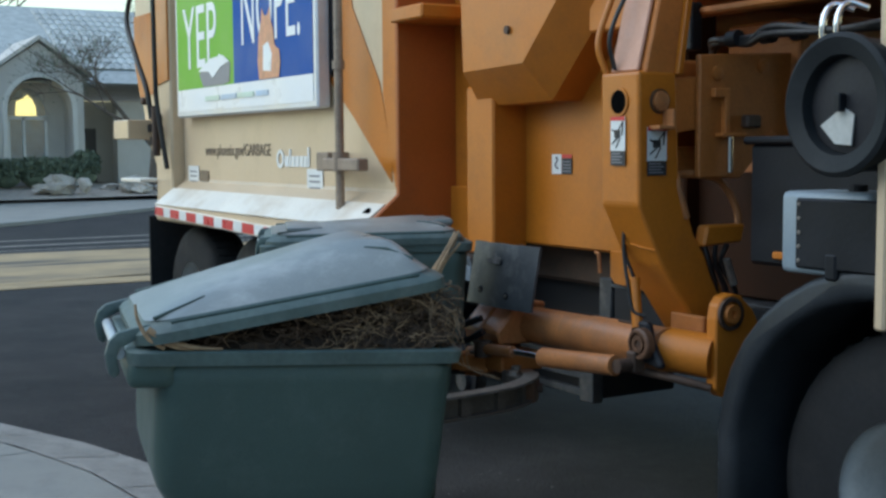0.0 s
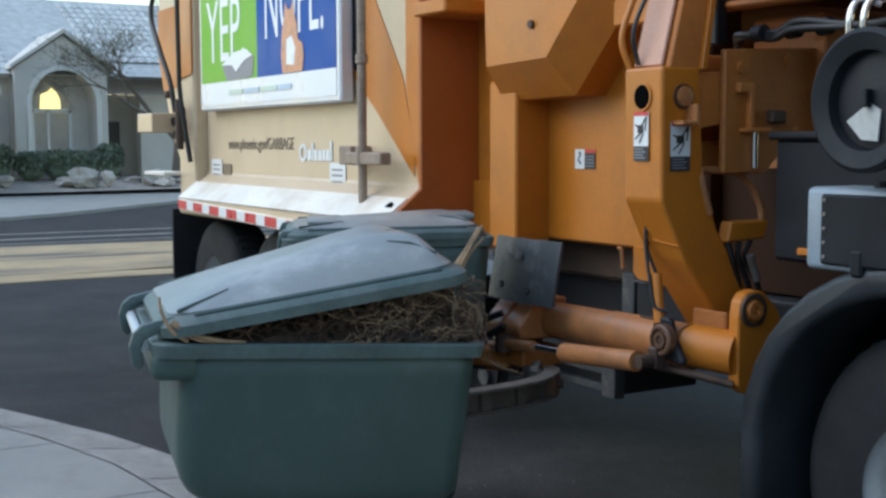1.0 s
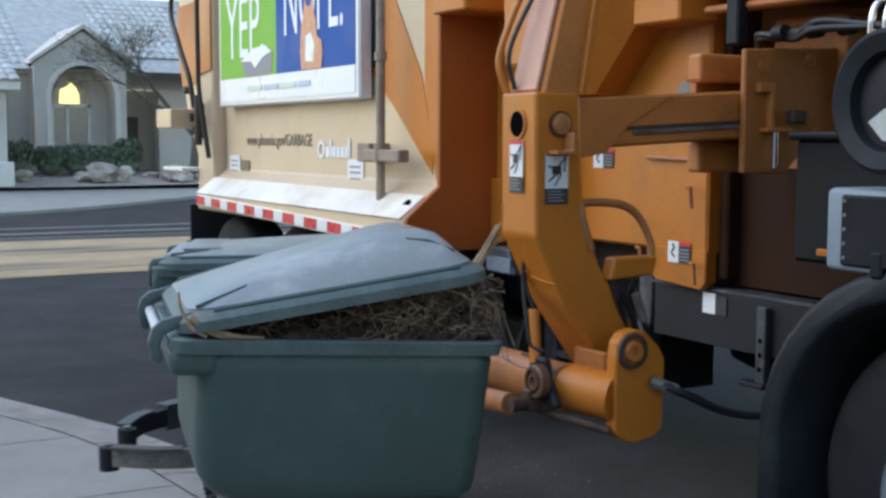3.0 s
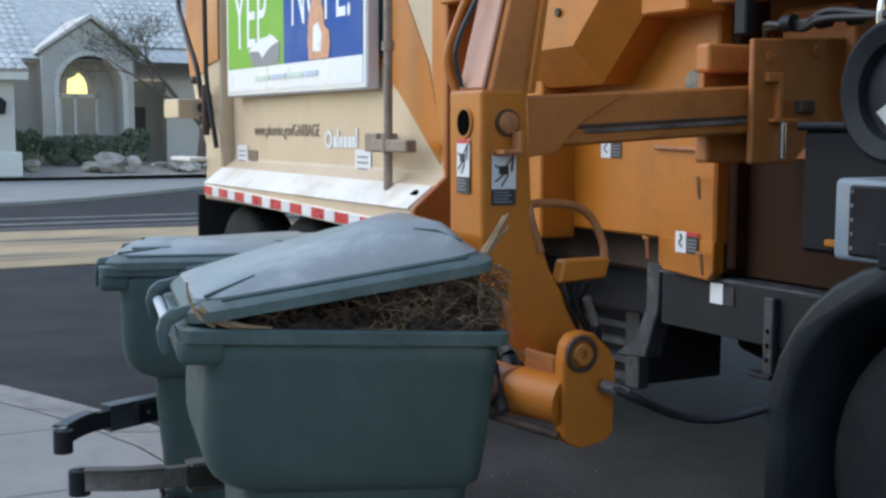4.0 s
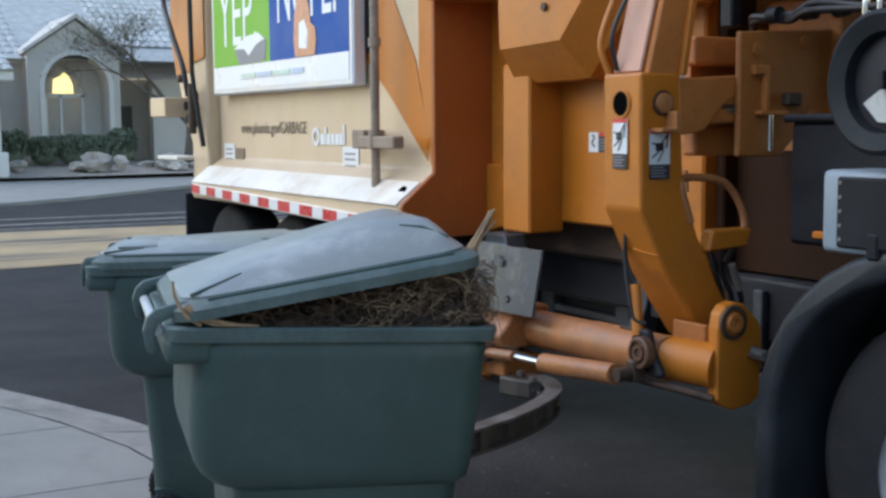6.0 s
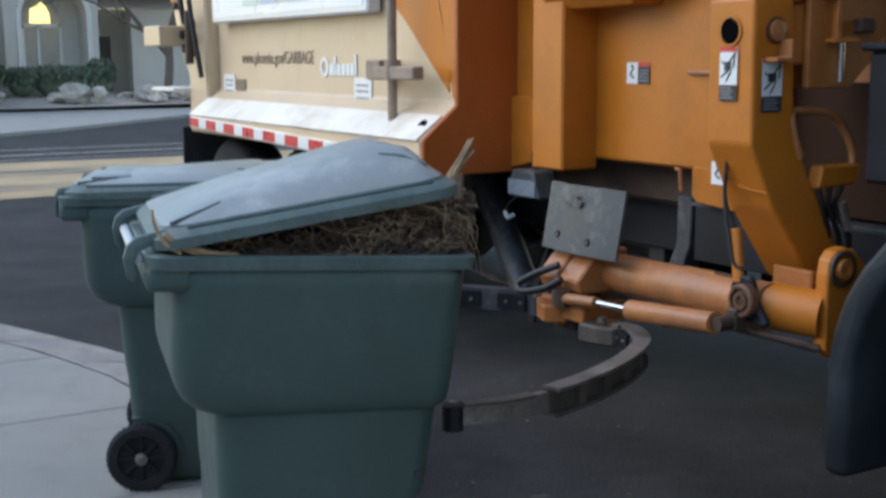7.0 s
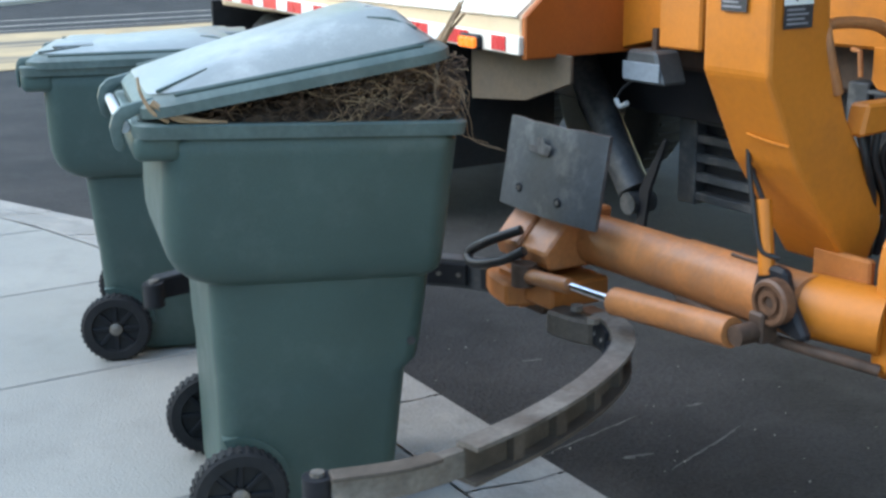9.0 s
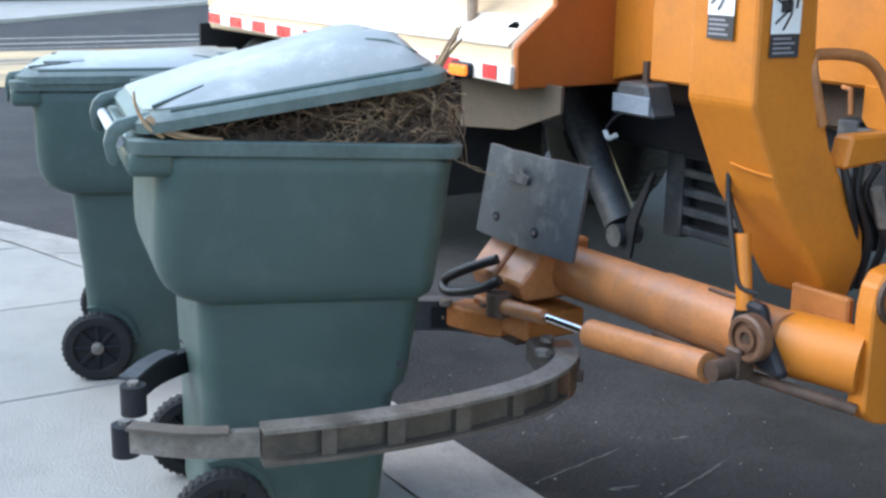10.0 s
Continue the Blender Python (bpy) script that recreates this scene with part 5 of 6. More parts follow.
    for x, z in ((-4.54, 0.80), (-4.33, 0.79)):
        y = 2.045 - 0.018 * math.cos(math.pi * ((x + 4.655) / 0.5 - 0.5)) + 0.05 * (z - 0.735) / 0.275
        part("pad_bolt", lathe([(0.0, 0.001), (0.008, 0.001), (0.009, 0.004), (0.015, 0.004), (0.017, 0)], Matrix.Translation((x, y, z)) @ m, 12), BLACK_STEEL, padob)
        part("bolt_centre", lathe([(0.0, 0.006), (0.007, 0.006), (0.008, 0), (0.0, 0)], Matrix.Translation((x, y, z)) @ m, 8), BARE_STEEL, padob)
    part("scuff", prism([(-4.50, 0.925), (-4.40, 0.92), (-4.385, 0.95), (-4.42, 0.955), (-4.425, 0.975), (-4.455, 0.97), (-4.46, 0.945), (-4.50, 0.945)], "y", 2.052, 2.055, 0), SCUFF, padob, "pale scraped patch")
    part("hose", tube(bend([(-4.48, 2.01, 0.68), (-4.58, 1.95, 0.63), (-4.66, 1.93, 0.58), (-4.62, 1.92, 0.555), (-4.50, 1.95, 0.585), (-4.42, 1.98, 0.63)]), 0.016, 8), HOSE, arm, "looped black hose", smooth=60)
    part("head_bracket", box(-4.60, -4.30, 2.0, 2.22, 0.46, 0.54, 0.008), ORANGE_GRIMY_SHADE, arm)
    part("head_web", box(-4.56, -4.44, 2.06, 2.2, 0.40, 0.60, 0.008), RUST, arm)
    # jaw cylinder
    cyl = part("jaw_cylinder", tube([(-4.00, 2.00, 0.575), (-3.56, 2.02, 0.605)], 0.040, 18), ORANGE_WORN, arm, "worn orange jaw cylinder", smooth=40)
    part("chrome_rod", tube([(-4.24, 1.99, 0.57), (-4.00, 2.00, 0.575)], 0.013, 12), CHROME, cyl, "bright chrome rod", smooth=60)
    part("rod_end", tube([(-4.40, 1.98, 0.555), (-4.20, 1.99, 0.57)], 0.024, 12), ORANGE_WORN, cyl, smooth=40)
    part("rod_eye", tube([(-4.42, 1.98, 0.52), (-4.42, 1.98, 0.59)], 0.04, 14), RUST, cyl, smooth=40)
    part("cylinder_eye", tube([(-3.53, 2.0, 0.608), (-3.53, 2.07, 0.608)], 0.027, 14), RUST, cyl, smooth=40)
    part("cylinder_lug", box(-3.55, -3.50, 2.06, 2.12, 0.58, 0.66, 0.006), RUST, cyl)
    part("belly_guard", tube(bend([(-3.9, 2.15, 0.585), (-3.6, 2.14, 0.572), (-3.42, 2.17, 0.565), (-3.30, 2.26, 0.535)]), 0.016, 8), RUST, arm, smooth=60)
    part("supply_fitting", tube([(-3.27, 2.41, 0.70), (-3.215, 2.48, 0.67)], 0.022, 8), BARE_STEEL, arm)
    part("supply_hose", tube(bend([(-3.26, 2.42, 0.70), (-3.2, 2.50, 0.66), (-3.2, 2.70, 0.575), (-3.15, 2.86, 0.56), (-3.05, 3.06, 0.62)]), 0.016, 8), HOSE, arm, smooth=60)


def jaw(side):
    """A curved grabber jaw: hinge at its origin, reaching towards -y and bulging to the side given."""
    j = empty("jaw", arm)
    j["label"] = "curved steel grabber jaw with bolted grip strips"
    reach = 0.985 if side > 0 else 0.92
    line = bend([(x, y * reach, 0) for x, y in ((0.0, 0.0), (0.14, -0.07), (0.245, -0.24), (0.29, -0.50), (0.285, -0.78), (0.25, -1.0))], 6)

    def ribbon(pts, t, z0, z1, off=0.0):
        b = bmesh.new()
        ring = []
        for i, p in enumerate(pts):
            d = (pts[min(i + 1, len(pts) - 1)] - pts[max(i - 1, 0)]).normalized()
            nrm = Vector((-d.y, d.x, 0))
            if nrm.x < 0:
                nrm = -nrm
            ring.append([b.verts.new(((p.x + nrm.x * (off + o)) * side, p.y + nrm.y * (off + o), z)) for o, z in ((0, z0), (t, z0), (t, z1), (0, z1))])
        for s, q in zip(ring, ring[1:]):
            for k in range(4):
                b.faces.new((s[k], s[(k + 1) % 4], q[(k + 1) % 4], q[k]))
        b.faces.new(ring[0][::-1])
        b.faces.new(ring[-1])
        return b

    part("hub_plate", ribbon(line[:9], 0.060, -0.050, 0.046, 0.004), GREASE_BROWN if side > 0 else ORANGE_GREASY, j, "greasy brown hinge plate")
    for a in (2, 6):
        d = (line[a + 1] - line[a - 1]).normalized()
        nrm = Vector((-d.y, d.x, 0))
        nrm = -nrm if nrm.x < 0 else nrm
        p, q = line[a] + nrm * 0.060, line[a] + nrm * 0.082
        part("hub_bolt", tube([(p.x * side, p.y, 0.0), (q.x * side, q.y, 0.0)], 0.020, 6), RUST, j)
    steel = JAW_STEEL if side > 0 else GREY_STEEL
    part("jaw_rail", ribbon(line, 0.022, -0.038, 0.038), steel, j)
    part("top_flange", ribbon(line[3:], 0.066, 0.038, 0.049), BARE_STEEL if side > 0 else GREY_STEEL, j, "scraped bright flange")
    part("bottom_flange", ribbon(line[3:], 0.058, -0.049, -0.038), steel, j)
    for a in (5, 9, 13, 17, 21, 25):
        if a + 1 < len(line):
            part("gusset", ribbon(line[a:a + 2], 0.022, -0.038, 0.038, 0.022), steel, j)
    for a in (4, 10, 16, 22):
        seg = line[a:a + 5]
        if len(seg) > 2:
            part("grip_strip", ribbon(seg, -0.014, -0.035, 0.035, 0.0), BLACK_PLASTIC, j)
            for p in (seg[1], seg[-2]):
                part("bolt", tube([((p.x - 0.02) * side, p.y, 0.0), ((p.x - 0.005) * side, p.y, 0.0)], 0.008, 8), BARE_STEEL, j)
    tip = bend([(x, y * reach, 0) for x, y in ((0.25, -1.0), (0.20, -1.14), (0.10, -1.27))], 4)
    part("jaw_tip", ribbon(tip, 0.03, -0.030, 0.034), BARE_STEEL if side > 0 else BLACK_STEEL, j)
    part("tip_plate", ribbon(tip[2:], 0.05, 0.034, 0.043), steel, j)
    part("tip_roller", tube([(0.085 * side, -1.29 * reach, -0.048), (0.085 * side, -1.29 * reach, 0.032)], 0.034, 16), BLACK_STEEL, j, smooth=40)
    part("tip_pin", tube([(0.085 * side, -1.29 * reach, 0.032), (0.085 * side, -1.29 * reach, 0.042)], 0.016, 8), BARE_STEEL, j)
    part("root_lug", prism([(-0.08, -0.03), (0.02, -0.06), (0.09, -0.06), (0.11, 0.0), (0.05, 0.05), (-0.08, 0.05)] if side > 0 else [(0.08, -0.05), (-0.03, -0.09), (-0.12, -0.10), (-0.13, -0.01), (-0.05, 0.05), (0.08, 0.05)], "z", -0.04 if side > 0 else -0.02, 0.035 if side > 0 else 0.055, 0.008), JAW_STEEL if side > 0 else ORANGE_GRIMY_SHADE, j)
    for k in (0, 1):
        part("bolt", tube([((0.02 + 0.1 * k) * side, -0.02 - 0.08 * k, 0.05), ((0.02 + 0.1 * k) * side, -0.02 - 0.08 * k, 0.066)], 0.02, 6), BARE_STEEL, j)
    return j


lift_mast()
lift_arm()
near_jaw, far_jaw = jaw(1), jaw(-1)
NEAR_HINGE, FAR_HINGE = (-4.23, 2.03, 0.44), (-4.52, 2.03, 0.46)


# ---- wheeled bins ----
BODY = [  # height over the hinge datum, half width, rear, front, corner radius
    (-0.06, 0.240, -0.215, 0.25, 0.05), (-0.03, 0.250, -0.222, 0.262, 0.055), (0.35, 0.272, -0.24, 0.285, 0.06), (0.38, 0.274, -0.245, 0.315, 0.06),
    (0.44, 0.278, -0.25, 0.325, 0.06), (0.625, 0.288, -0.262, 0.34, 0.06), (0.632, 0.298, -0.280, 0.352, 0.06), (0.645, 0.310, -0.312, 0.362, 0.06), (0.67, 0.317, -0.344, 0.368, 0.062),
    (0.70, 0.320, -0.362, 0.371, 0.065), (0.74, 0.323, -0.372, 0.375, 0.068), (0.80, 0.326, -0.376, 0.380, 0.07), (0.965, 0.3335, -0.375, 0.3895, 0.065),
    (1.0, 0.3345, -0.374, 0.391, 0.06), (1.004, 0.335, -0.444, 0.392, 0.05), (1.048, 0.350, -0.446, 0.41, 0.045), (1.052, 0.346, -0.442, 0.405, 0.045)]


def bin_body(base):
    n = 6
    sections = [[(x, y, z) for x, y in rounded(w, y0, y1, r, n)] for z, w, y0, y1, r in BODY]
    inner = [[(x, y, z) for x, y in rounded(w - 0.02, y0 + 0.02, y1 - 0.02, r * 0.8, n)] for z, w, y0, y1, r in ((1.05, 0.33, -0.36, 0.39, 0.1), (0.7, 0.31, -0.3, 0.36, 0.1))]
    part("tub", loft(sections[:-3] + inner), GREEN_PLASTIC, base, "dark green plastic tub", smooth=38)
    ring = [[(x, y, z) for x, y in rounded(w, y0, y1, r, n)] for z, w, y0, y1, r in ((1.016, 0.334, -0.43, 0.392, 0.045), (1.016, 0.346, -0.444, 0.405, 0.045), (1.048, 0.350, -0.447, 0.41, 0.045), (1.053, 0.346, -0.442, 0.406, 0.045), (1.053, 0.328, -0.37, 0.386, 0.05), (1.01, 0.325, -0.36, 0.38, 0.05))]
    part("rim", loft(ring, cap=(False, False)), RIM_PLASTIC, base, "scuffed rim", smooth=38)
    part("handle_shoulder", box(-0.3337, 0.3337, -0.444, -0.325, 0.958, 1.03, 0.022, seg=3), GREEN_PLASTIC, base, smooth=40)
    # wheels and their housings
    for s in (-1, 1):
        wl = empty("wheel", base, pose(s * 0.300, -0.19, 0.048))
        m = Euler((0, radians(90), 0)).to_matrix().to_4x4()
        part("tyre", lathe([(0.09, -0.028), (0.12, -0.028), (0.128, -0.02), (0.128, 0.02), (0.12, 0.028), (0.09, 0.028), (0.085, 0.012), (0.03, 0.010), (0.03, -0.02)], m, 40), RUBBER, wl, "black plastic wheel with spokes", smooth=35)
        lug = bmesh.new()
        for k in range(36):
            box(-0.02, 0.02, -0.005, 0.005, 0.125, 0.132, 0, lug, Euler((2 * math.pi * k / 36, 0, 0)).to_matrix().to_4x4())
        part("tread", lug, RUBBER, wl)
        spokes = bmesh.new()
        for k in range(8):
            box(0.006, 0.02, -0.008, 0.008, 0.025, 0.09, 0.002, spokes, Euler((2 * math.pi * k / 8, 0, 0)).to_matrix().to_4x4())
        part("spokes", spokes, BLACK_PLASTIC, wl)
        part("hub", lathe([(0.024, -0.03), (0.024, 0.03), (0.012, 0.036), (0, 0.036)], m, 16), BARE_STEEL, wl, "grey steel hub cap", smooth=40)
        part("wheel_housing", loft([[(s * x_, y, z) for y, z in [(-0.19 + 0.148 * math.cos(math.pi * k / 12), 0.048 + 0.148 * math.sin(math.pi * k / 12)) for k in range(0, 8)] + [(-0.16, 0.06)]] for x_ in (0.23, 0.268)]), GREEN_PLASTIC, base)
    part("axle", tube([(-0.28, -0.19, 0.048), (0.28, -0.19, 0.048)], 0.012, 8), BARE_STEEL, base)
    part("drain_plug", lathe([(0, 0), (0.012, 0), (0.012, 0.004), (0, 0.004)], Matrix.Translation((0.276, 0.285, 0.44)) @ Euler((0, radians(90), 0)).to_matrix().to_4x4(), 12), BLACK_INK, base)
    part("bottom_lip", box(-0.2, 0.2, -0.10, 0.22, -0.08, -0.05, 0.01), GREEN_PLASTIC, base)


def bin_lid(base, tilt, dome, grip):
    """The lid: flange and a hipped dome with corner creases, turned up by tilt degrees round the hinge at the rear."""
    lid = empty("lid", base, pose(0, -0.43, 1.085 if tilt > 3 else 1.066, tilt, 0, 0))
    lid["label"] = "dusty grey-green domed plastic lid, its top paled as if by sky light"
    n, long = 6, 0.805

    def ease(v):
        v = min(max(v, 0.0), 1.0)
        return v * v * (3 - 2 * v)

    def top(x, y):
        side, front = 1 - min(1.0, abs(x) / 0.328) ** 2.8, ease((long - 0.032 - y) / 0.085 + 0.12)
        return 0.026 + dome * side * front * min(1.0, max(0.0, (y - 0.032) / 0.66)) ** 0.58

    secs = []
    for f, z in ((0.0, -0.026), (0.0, 0.0), (-0.012, 0.012), (-0.026, 0.017), (-0.032, 0.026)):
        secs.append([(x, y, z) for x, y in rounded(0.36 + f, -0.0 - f, long + f, 0.09, n)])
    part("lid_flange", loft(secs, cap=(True, False)), RIM_PLASTIC, lid, "dark green lid flange", smooth=42)
    rings = []
    for g in range(15):
        k = 1 - g / 14.6
        rings.append([(x * k, 0.44 + (y - 0.44) * k, top(x * k, 0.44 + (y - 0.44) * k) if g else 0.026) for x, y in rounded(0.328, 0.032, long - 0.032, 0.08, n)])
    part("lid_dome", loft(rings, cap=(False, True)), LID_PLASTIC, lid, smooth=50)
    for s in (-1, 1):
        for line in (((0.30, 0.055), (0.27, 0.11), (0.235, 0.19)), ((0.275, long - 0.075), (0.235, long - 0.13), (0.20, long - 0.18))):
            part("crease", tube([(s * x, y, top(s * x, y) + 0.001) for x, y in line], 0.006, 6, r1=0.002), GREEN_PLASTIC, lid)
        part("lid_groove", box(s * 0.333 - 0.004, s * 0.333 + 0.004, 0.09, long - 0.08, 0.016, 0.0225, 0.002), GREEN_PLASTIC, lid)
        strap = [(0.12, 0.026), (-0.035, 0.013), (-0.060, -0.004), (-0.074, -0.034), (-0.073, -0.082), (-0.060, -0.096), (-0.046, -0.084), (-0.047, -0.045), (-0.036, -0.026), (0.0, -0.014), (0.12, 0.0)]
        strap = strap if tilt > 3 else [(y if y > 0 else y * 0.45, z) for y, z in strap]
        part("lid_strap", prism(strap, "x", s * 0.285 - 0.012, s * 0.285 + 0.012, 0.004, seg=2), RIM_PLASTIC, lid, smooth=40)
    part("hinge_rod", tube([(-0.285, -0.040 if tilt > 3 else -0.018, -0.040), (0.285, -0.040 if tilt > 3 else -0.018, -0.040)], 0.014, 12), WHITE_ROD, lid, "pale grey hinge rod", smooth=50)
    if grip:
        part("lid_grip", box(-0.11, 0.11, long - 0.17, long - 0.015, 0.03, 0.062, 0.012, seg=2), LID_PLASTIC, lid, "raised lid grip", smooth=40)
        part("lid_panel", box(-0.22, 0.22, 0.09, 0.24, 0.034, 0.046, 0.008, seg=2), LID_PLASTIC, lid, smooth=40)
    return lid


def wheeled_bin(tilt, dome, label, grip=False):
    base = empty("wheeled_bin")
    tagged(base, label, "bin", "wheeled bins at the kerb")
    bin_body(base)
    bin_lid(base, tilt, dome, grip)
    return base


bin_full = wheeled_bin(11.2, 0.104, "dark green wheeled bin, its lid propped open by dry branches")
bin_empty = wheeled_bin(0.6, 0.045, "dark green wheeled bin with its lid closed", True)
BIN_FULL_AT = (-3.09, 1.297, -0.002, -3.0, 0, -12.7)
bin_full.matrix_basis = pose(*BIN_FULL_AT)


def branches():
    """Dry brush heaped in the open bin, in the bin's own space."""
    random.seed(21)
    heap = empty("yard_waste")
    tagged(heap, "tangled dry brown branches and weeds stuffed into the bin", "branches", kind="stuff")
    heap.matrix_basis = pose(*BIN_FULL_AT)
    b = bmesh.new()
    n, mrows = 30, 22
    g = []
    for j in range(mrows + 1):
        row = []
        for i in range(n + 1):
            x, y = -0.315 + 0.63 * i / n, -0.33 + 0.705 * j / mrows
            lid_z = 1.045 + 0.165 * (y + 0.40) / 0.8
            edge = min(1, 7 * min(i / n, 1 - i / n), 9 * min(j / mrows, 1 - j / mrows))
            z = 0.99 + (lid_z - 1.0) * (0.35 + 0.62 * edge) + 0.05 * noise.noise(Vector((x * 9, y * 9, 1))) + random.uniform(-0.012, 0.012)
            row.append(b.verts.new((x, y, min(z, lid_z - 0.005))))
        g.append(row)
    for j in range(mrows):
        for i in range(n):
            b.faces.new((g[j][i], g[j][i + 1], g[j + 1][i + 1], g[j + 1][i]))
    # dark sheet under the twigs in place of shade inside the heap
    part("packed_brush", b, BRUSH_SHADE, heap)
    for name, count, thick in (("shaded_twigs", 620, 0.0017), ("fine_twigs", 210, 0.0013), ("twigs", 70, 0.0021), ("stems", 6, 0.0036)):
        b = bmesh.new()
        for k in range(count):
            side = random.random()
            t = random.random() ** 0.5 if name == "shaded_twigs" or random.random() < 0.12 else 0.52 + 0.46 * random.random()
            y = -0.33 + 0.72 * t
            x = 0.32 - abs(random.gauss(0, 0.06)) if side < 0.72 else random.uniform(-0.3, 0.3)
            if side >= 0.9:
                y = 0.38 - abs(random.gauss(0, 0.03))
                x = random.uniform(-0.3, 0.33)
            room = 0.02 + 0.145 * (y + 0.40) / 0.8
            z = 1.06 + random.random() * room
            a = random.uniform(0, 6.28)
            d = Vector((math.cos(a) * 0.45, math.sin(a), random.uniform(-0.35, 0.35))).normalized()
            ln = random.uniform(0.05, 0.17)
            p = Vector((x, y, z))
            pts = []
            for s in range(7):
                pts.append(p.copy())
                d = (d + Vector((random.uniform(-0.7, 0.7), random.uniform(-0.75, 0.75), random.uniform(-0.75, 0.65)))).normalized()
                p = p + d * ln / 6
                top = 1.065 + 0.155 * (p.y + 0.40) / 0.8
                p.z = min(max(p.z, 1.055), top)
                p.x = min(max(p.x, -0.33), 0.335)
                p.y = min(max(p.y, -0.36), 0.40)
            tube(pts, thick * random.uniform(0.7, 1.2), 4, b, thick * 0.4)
        part(name, b, SHADE_TWIG if name == "shaded_twigs" else TWIG, heap)
    b = bmesh.new()
    for k in range(9):
        x0, y0, e = random.uniform(-0.02, 0.05), 0.37 + random.uniform(-0.015, 0.015), random.uniform(-0.018, 0.018)
        tube(bend([(x0 + random.uniform(-0.08, 0.08), y0 - 0.07, 1.07), (x0 + e, y0 + 0.02, 1.165), (0.005 + 0.5 * e, y0 + 0.075 + 0.3 * e, 1.25), (-0.02 + e * 0.4, y0 + 0.13 + e * 0.5, 1.335 + random.uniform(-0.035, 0.015))], 4), 0.0068 * random.uniform(0.5, 1.3), 6, b, 0.0035)
    for k in range(95):
        x0, y0, z0 = random.uniform(-0.12, 0.33), 0.395 + random.uniform(-0.03, 0.012), random.uniform(1.09, 1.185)
        tube(bend([(x0, y0 - 0.03, z0), (x0 + random.uniform(-0.03, 0.03), y0 + 0.015, z0 - 0.03), (x0 + random.uniform(-0.04, 0.04), y0 + random.uniform(0.0, 0.03), max(1.06, z0 - random.uniform(0.05, 0.11)))], 2), 0.0015, 4, b, 0.0009)
    for k in range(3):
        x0 = random.uniform(-0.1, 0.15)
        tube(bend([(x0, 0.40, 1.15), (x0 - 0.03, 0.47, 1.10), (x0 + 0.02, 0.50, 1.02), (x0 - 0.01, 0.53, 0.95), (x0 + 0.05, 0.60, 0.93)], 4), 0.0016, 4, b, 0.0009)
    part("long_stems", b, TWIG, heap)
    b = bmesh.new()
    tube(bend([(0.335, -0.36, 1.058), (0.34, -0.40, 1.085), (0.335, -0.425, 1.13), (0.332, -0.43, 1.165)], 4), 0.0065, 7, b, 0.003)
    tube(bend([(0.335, -0.22, 1.056), (0.345, -0.29, 1.062), (0.345, -0.36, 1.08), (0.338, -0.40, 1.105)], 4), 0.004, 6, b, 0.009)
    tube(bend([(0.33, -0.25, 1.056), (0.34, -0.33, 1.06), (0.335, -0.39, 1.09)], 4), 0.003, 6, b, 0.006)
    part("thick_stem", b, TWIG, heap, "pale split stem", smooth=50)
    return heap


heap = branches()


# ---- movement ----
ARM = [(0, 0.89, 0.12), (1, 0.885, 0.12), (1.5, 0.92, 0.12), (2, 0.82, 0.11), (2.5, 0.575, 0.07), (2.7, 0.44, 0.05), (3.2, 0.14, 0.01), (3.8, 0.005, 0.0),
       (4.5, 0.0, 0.0), (4.75, 0.045, 0.0), (5, 0.165, 0.005), (5.2, 0.27, 0.01), (5.8, 0.60, 0.03), (6.3, 0.85, 0.02), (6.5, 0.89, 0.02), (7, 0.91, 0.01), (7.5, 0.872, -0.03),
       (8, 0.70, -0.065), (8.5, 0.385, -0.09), (8.75, 0.23, -0.088), (9, 0.085, -0.085), (9.2, 0.045, -0.085), (9.5, 0.03, -0.085), (10, 0.03, -0.085)]
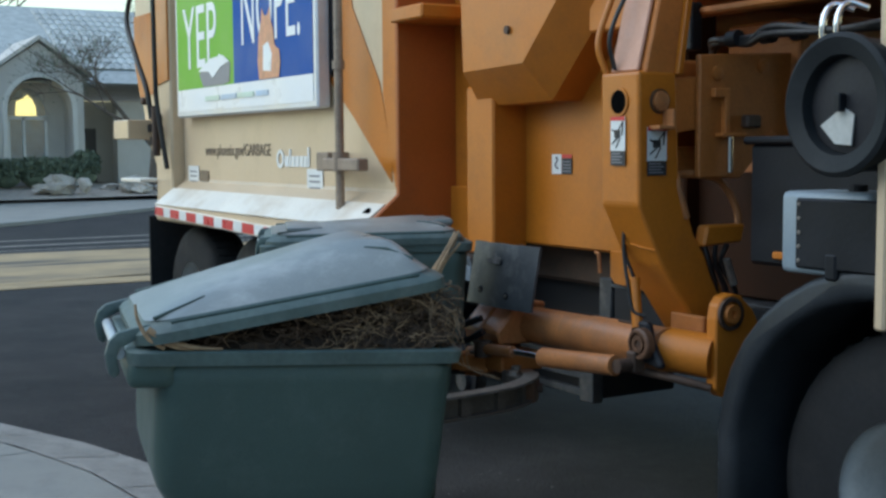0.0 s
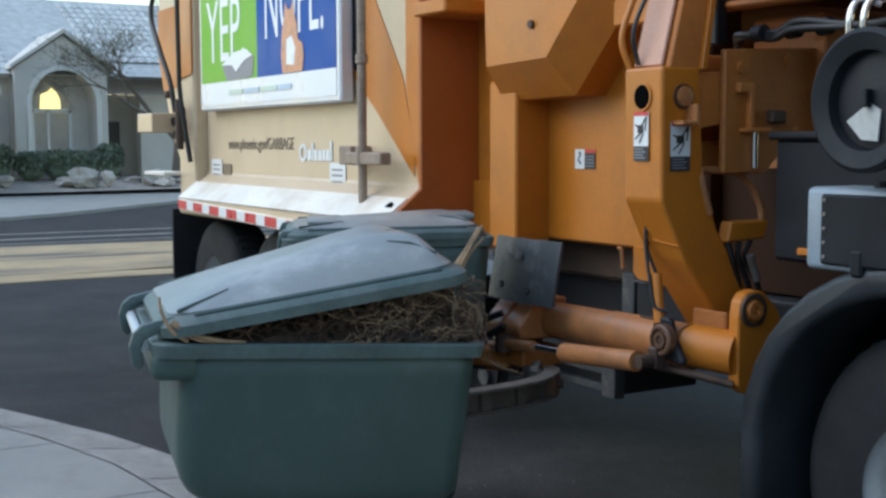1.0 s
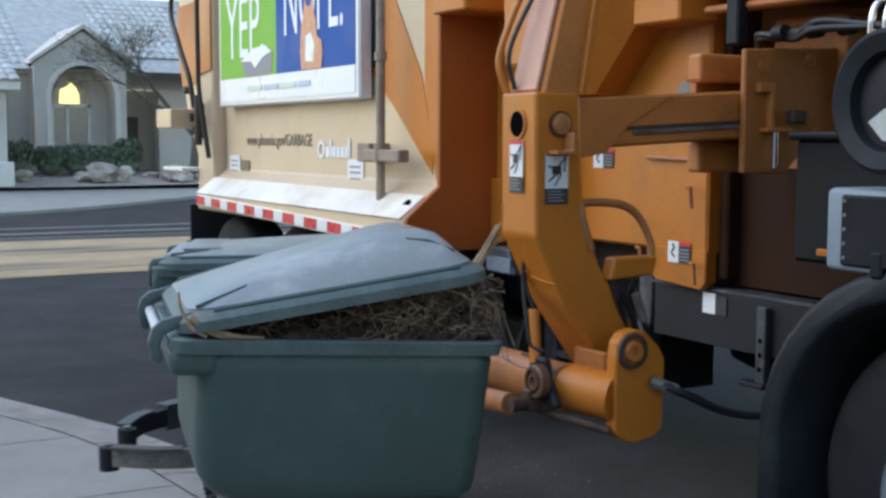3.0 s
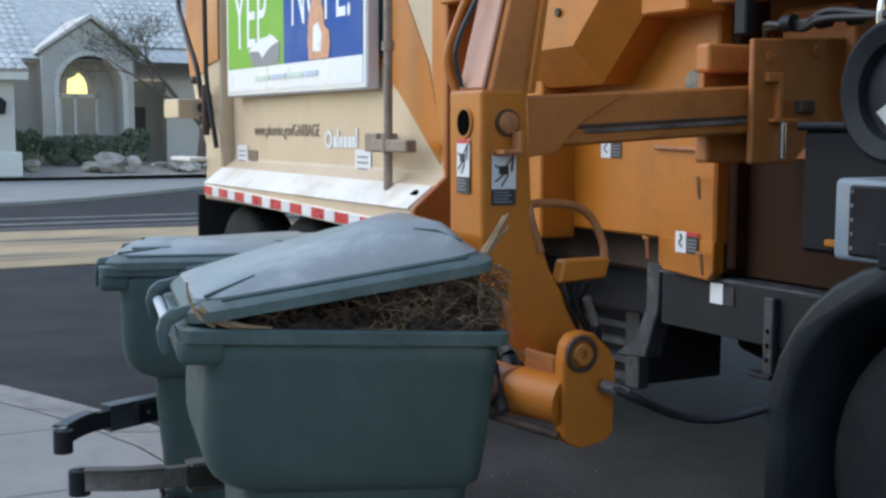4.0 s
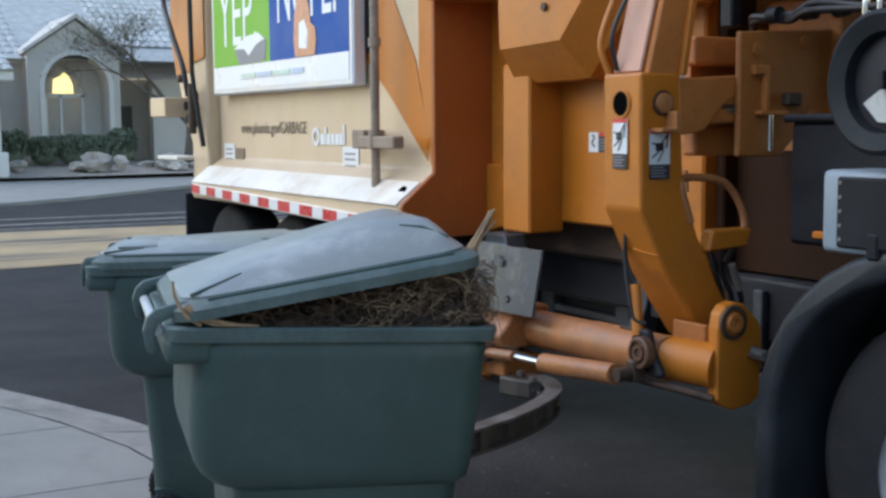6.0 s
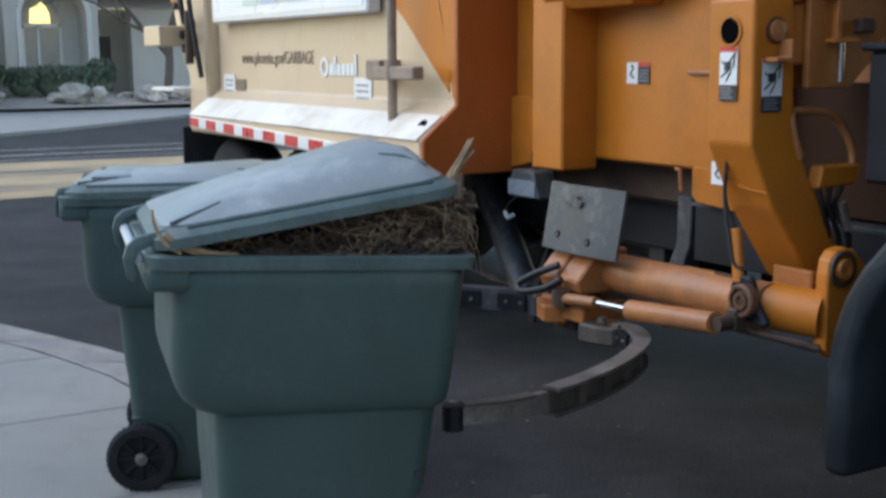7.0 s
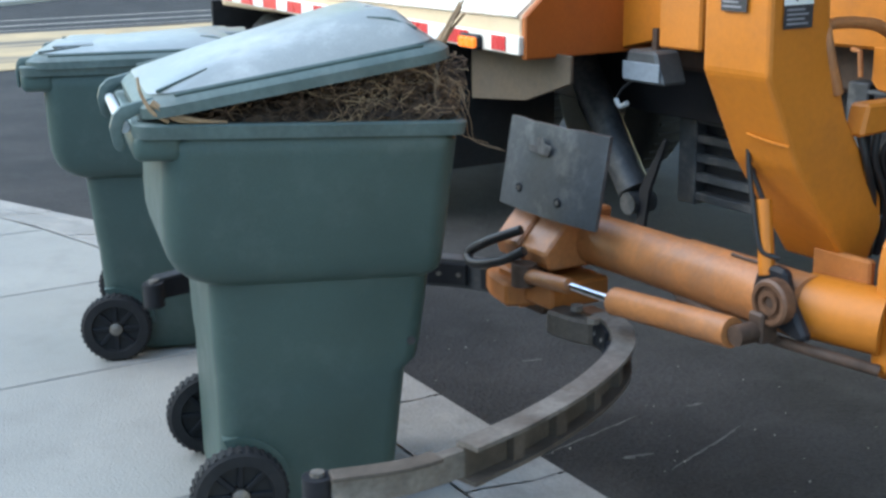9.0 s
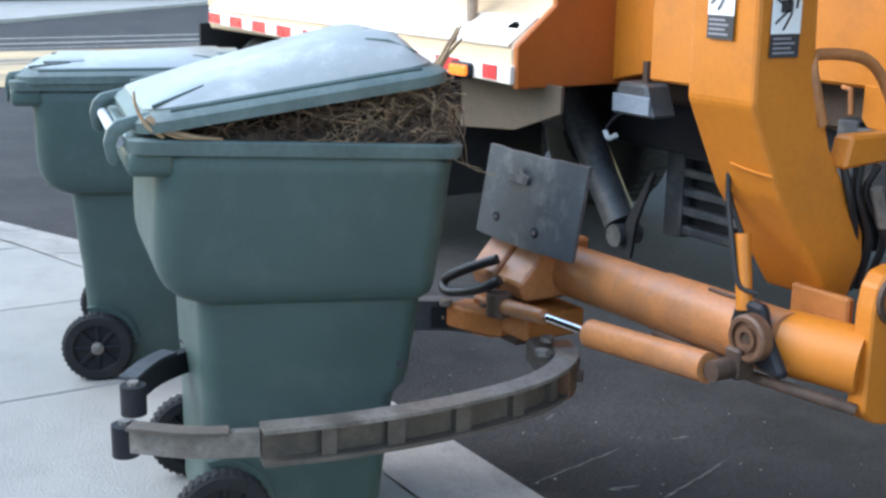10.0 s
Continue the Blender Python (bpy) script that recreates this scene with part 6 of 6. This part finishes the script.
MAST = [(0, 0.888, 0.118), (1, 0.885, 0.117), (1.5, 0.926, 0.117), (2, 0.823, 0.115), (2.5, 0.584, 0.048), (2.7, 0.45, 0.03), (3.2, 0.14, -0.005), (3.8, 0.01, -0.021), (4.5, 0.003, -0.026), (4.75, 0.05, -0.024),
        (5, 0.168, -0.013), (5.2, 0.27, -0.006), (5.8, 0.60, 0.02), (6.3, 0.86, 0.035), (6.5, 0.901, 0.035), (7, 0.933, 0.027), (7.5, 0.918, 0.034), (8, 0.752, 0.003), (8.5, 0.40, -0.03), (9, 0.035, -0.048), (9.5, -0.002, -0.044), (10, -0.011, -0.038)]
DRIVE = [(0, 0), (5.8, 0), (6.1, 0.03), (6.5, 0.175), (7, 0.455), (7.5, 0.877), (8, 1.24), (8.5, 1.395), (9, 1.445), (10, 1.445)]
NEAR_JAW = [(0, 0), (3.5, 0), (3.8, 7), (4.0, 13), (4.5, 19.5), (4.8, 22), (5.2, 23.5), (6.3, 29), (7.0, 28), (7.5, 25.5), (8.0, 23), (8.5, 21), (8.9, 24), (9.1, 23.5), (9.2, 17), (9.3, 8), (9.4, 0), (9.5, -3), (9.7, -4), (10, -4)]
FAR_JAW = [(0, -15), (3.5, -15), (3.8, -14), (4.0, -13.5), (4.5, -9.5), (4.8, -4), (5.0, -2), (5.2, 2), (6.3, 42), (7.5, 42), (8.5, 42), (8.8, 42), (9.0, 30), (9.2, 12), (9.4, -5), (9.6, -8), (10, -8)]


def motions():
    walk(truck, [(t, pose(x, 0, 0)) for t, x in DRIVE])
    walk(arm, [(t, pose(0, d, z)) for t, d, z in ARM])
    walk(mast_arm, [(t, pose(0, d, z)) for t, d, z in MAST])
    walk(near_jaw, [(t, pose(*NEAR_HINGE, 0, 0, a)) for t, a in NEAR_JAW])
    walk(far_jaw, [(t, pose(*FAR_HINGE, 0, 0, -a)) for t, a in FAR_JAW])
    held = [(t, pose(-4.588, 1.56 + 0.93 * d, z, 0, 0, -23)) for t, d, z in ARM if t < 3.7]
    rest = [(3.8, 0, 0.034, -23), (6.3, 0, 0.034, -23), (7.0, 0, 0.012, -23), (7.5, -0.01, -0.06, -23), (8.0, -0.05, -0.055, -22), (10, -0.05, -0.055, -22)]
    walk(bin_empty, held + [(t, pose(-4.588 + dx, 1.526 + dy, 0, 0, 0, rz)) for t, dx, dy, rz in rest])


motions()
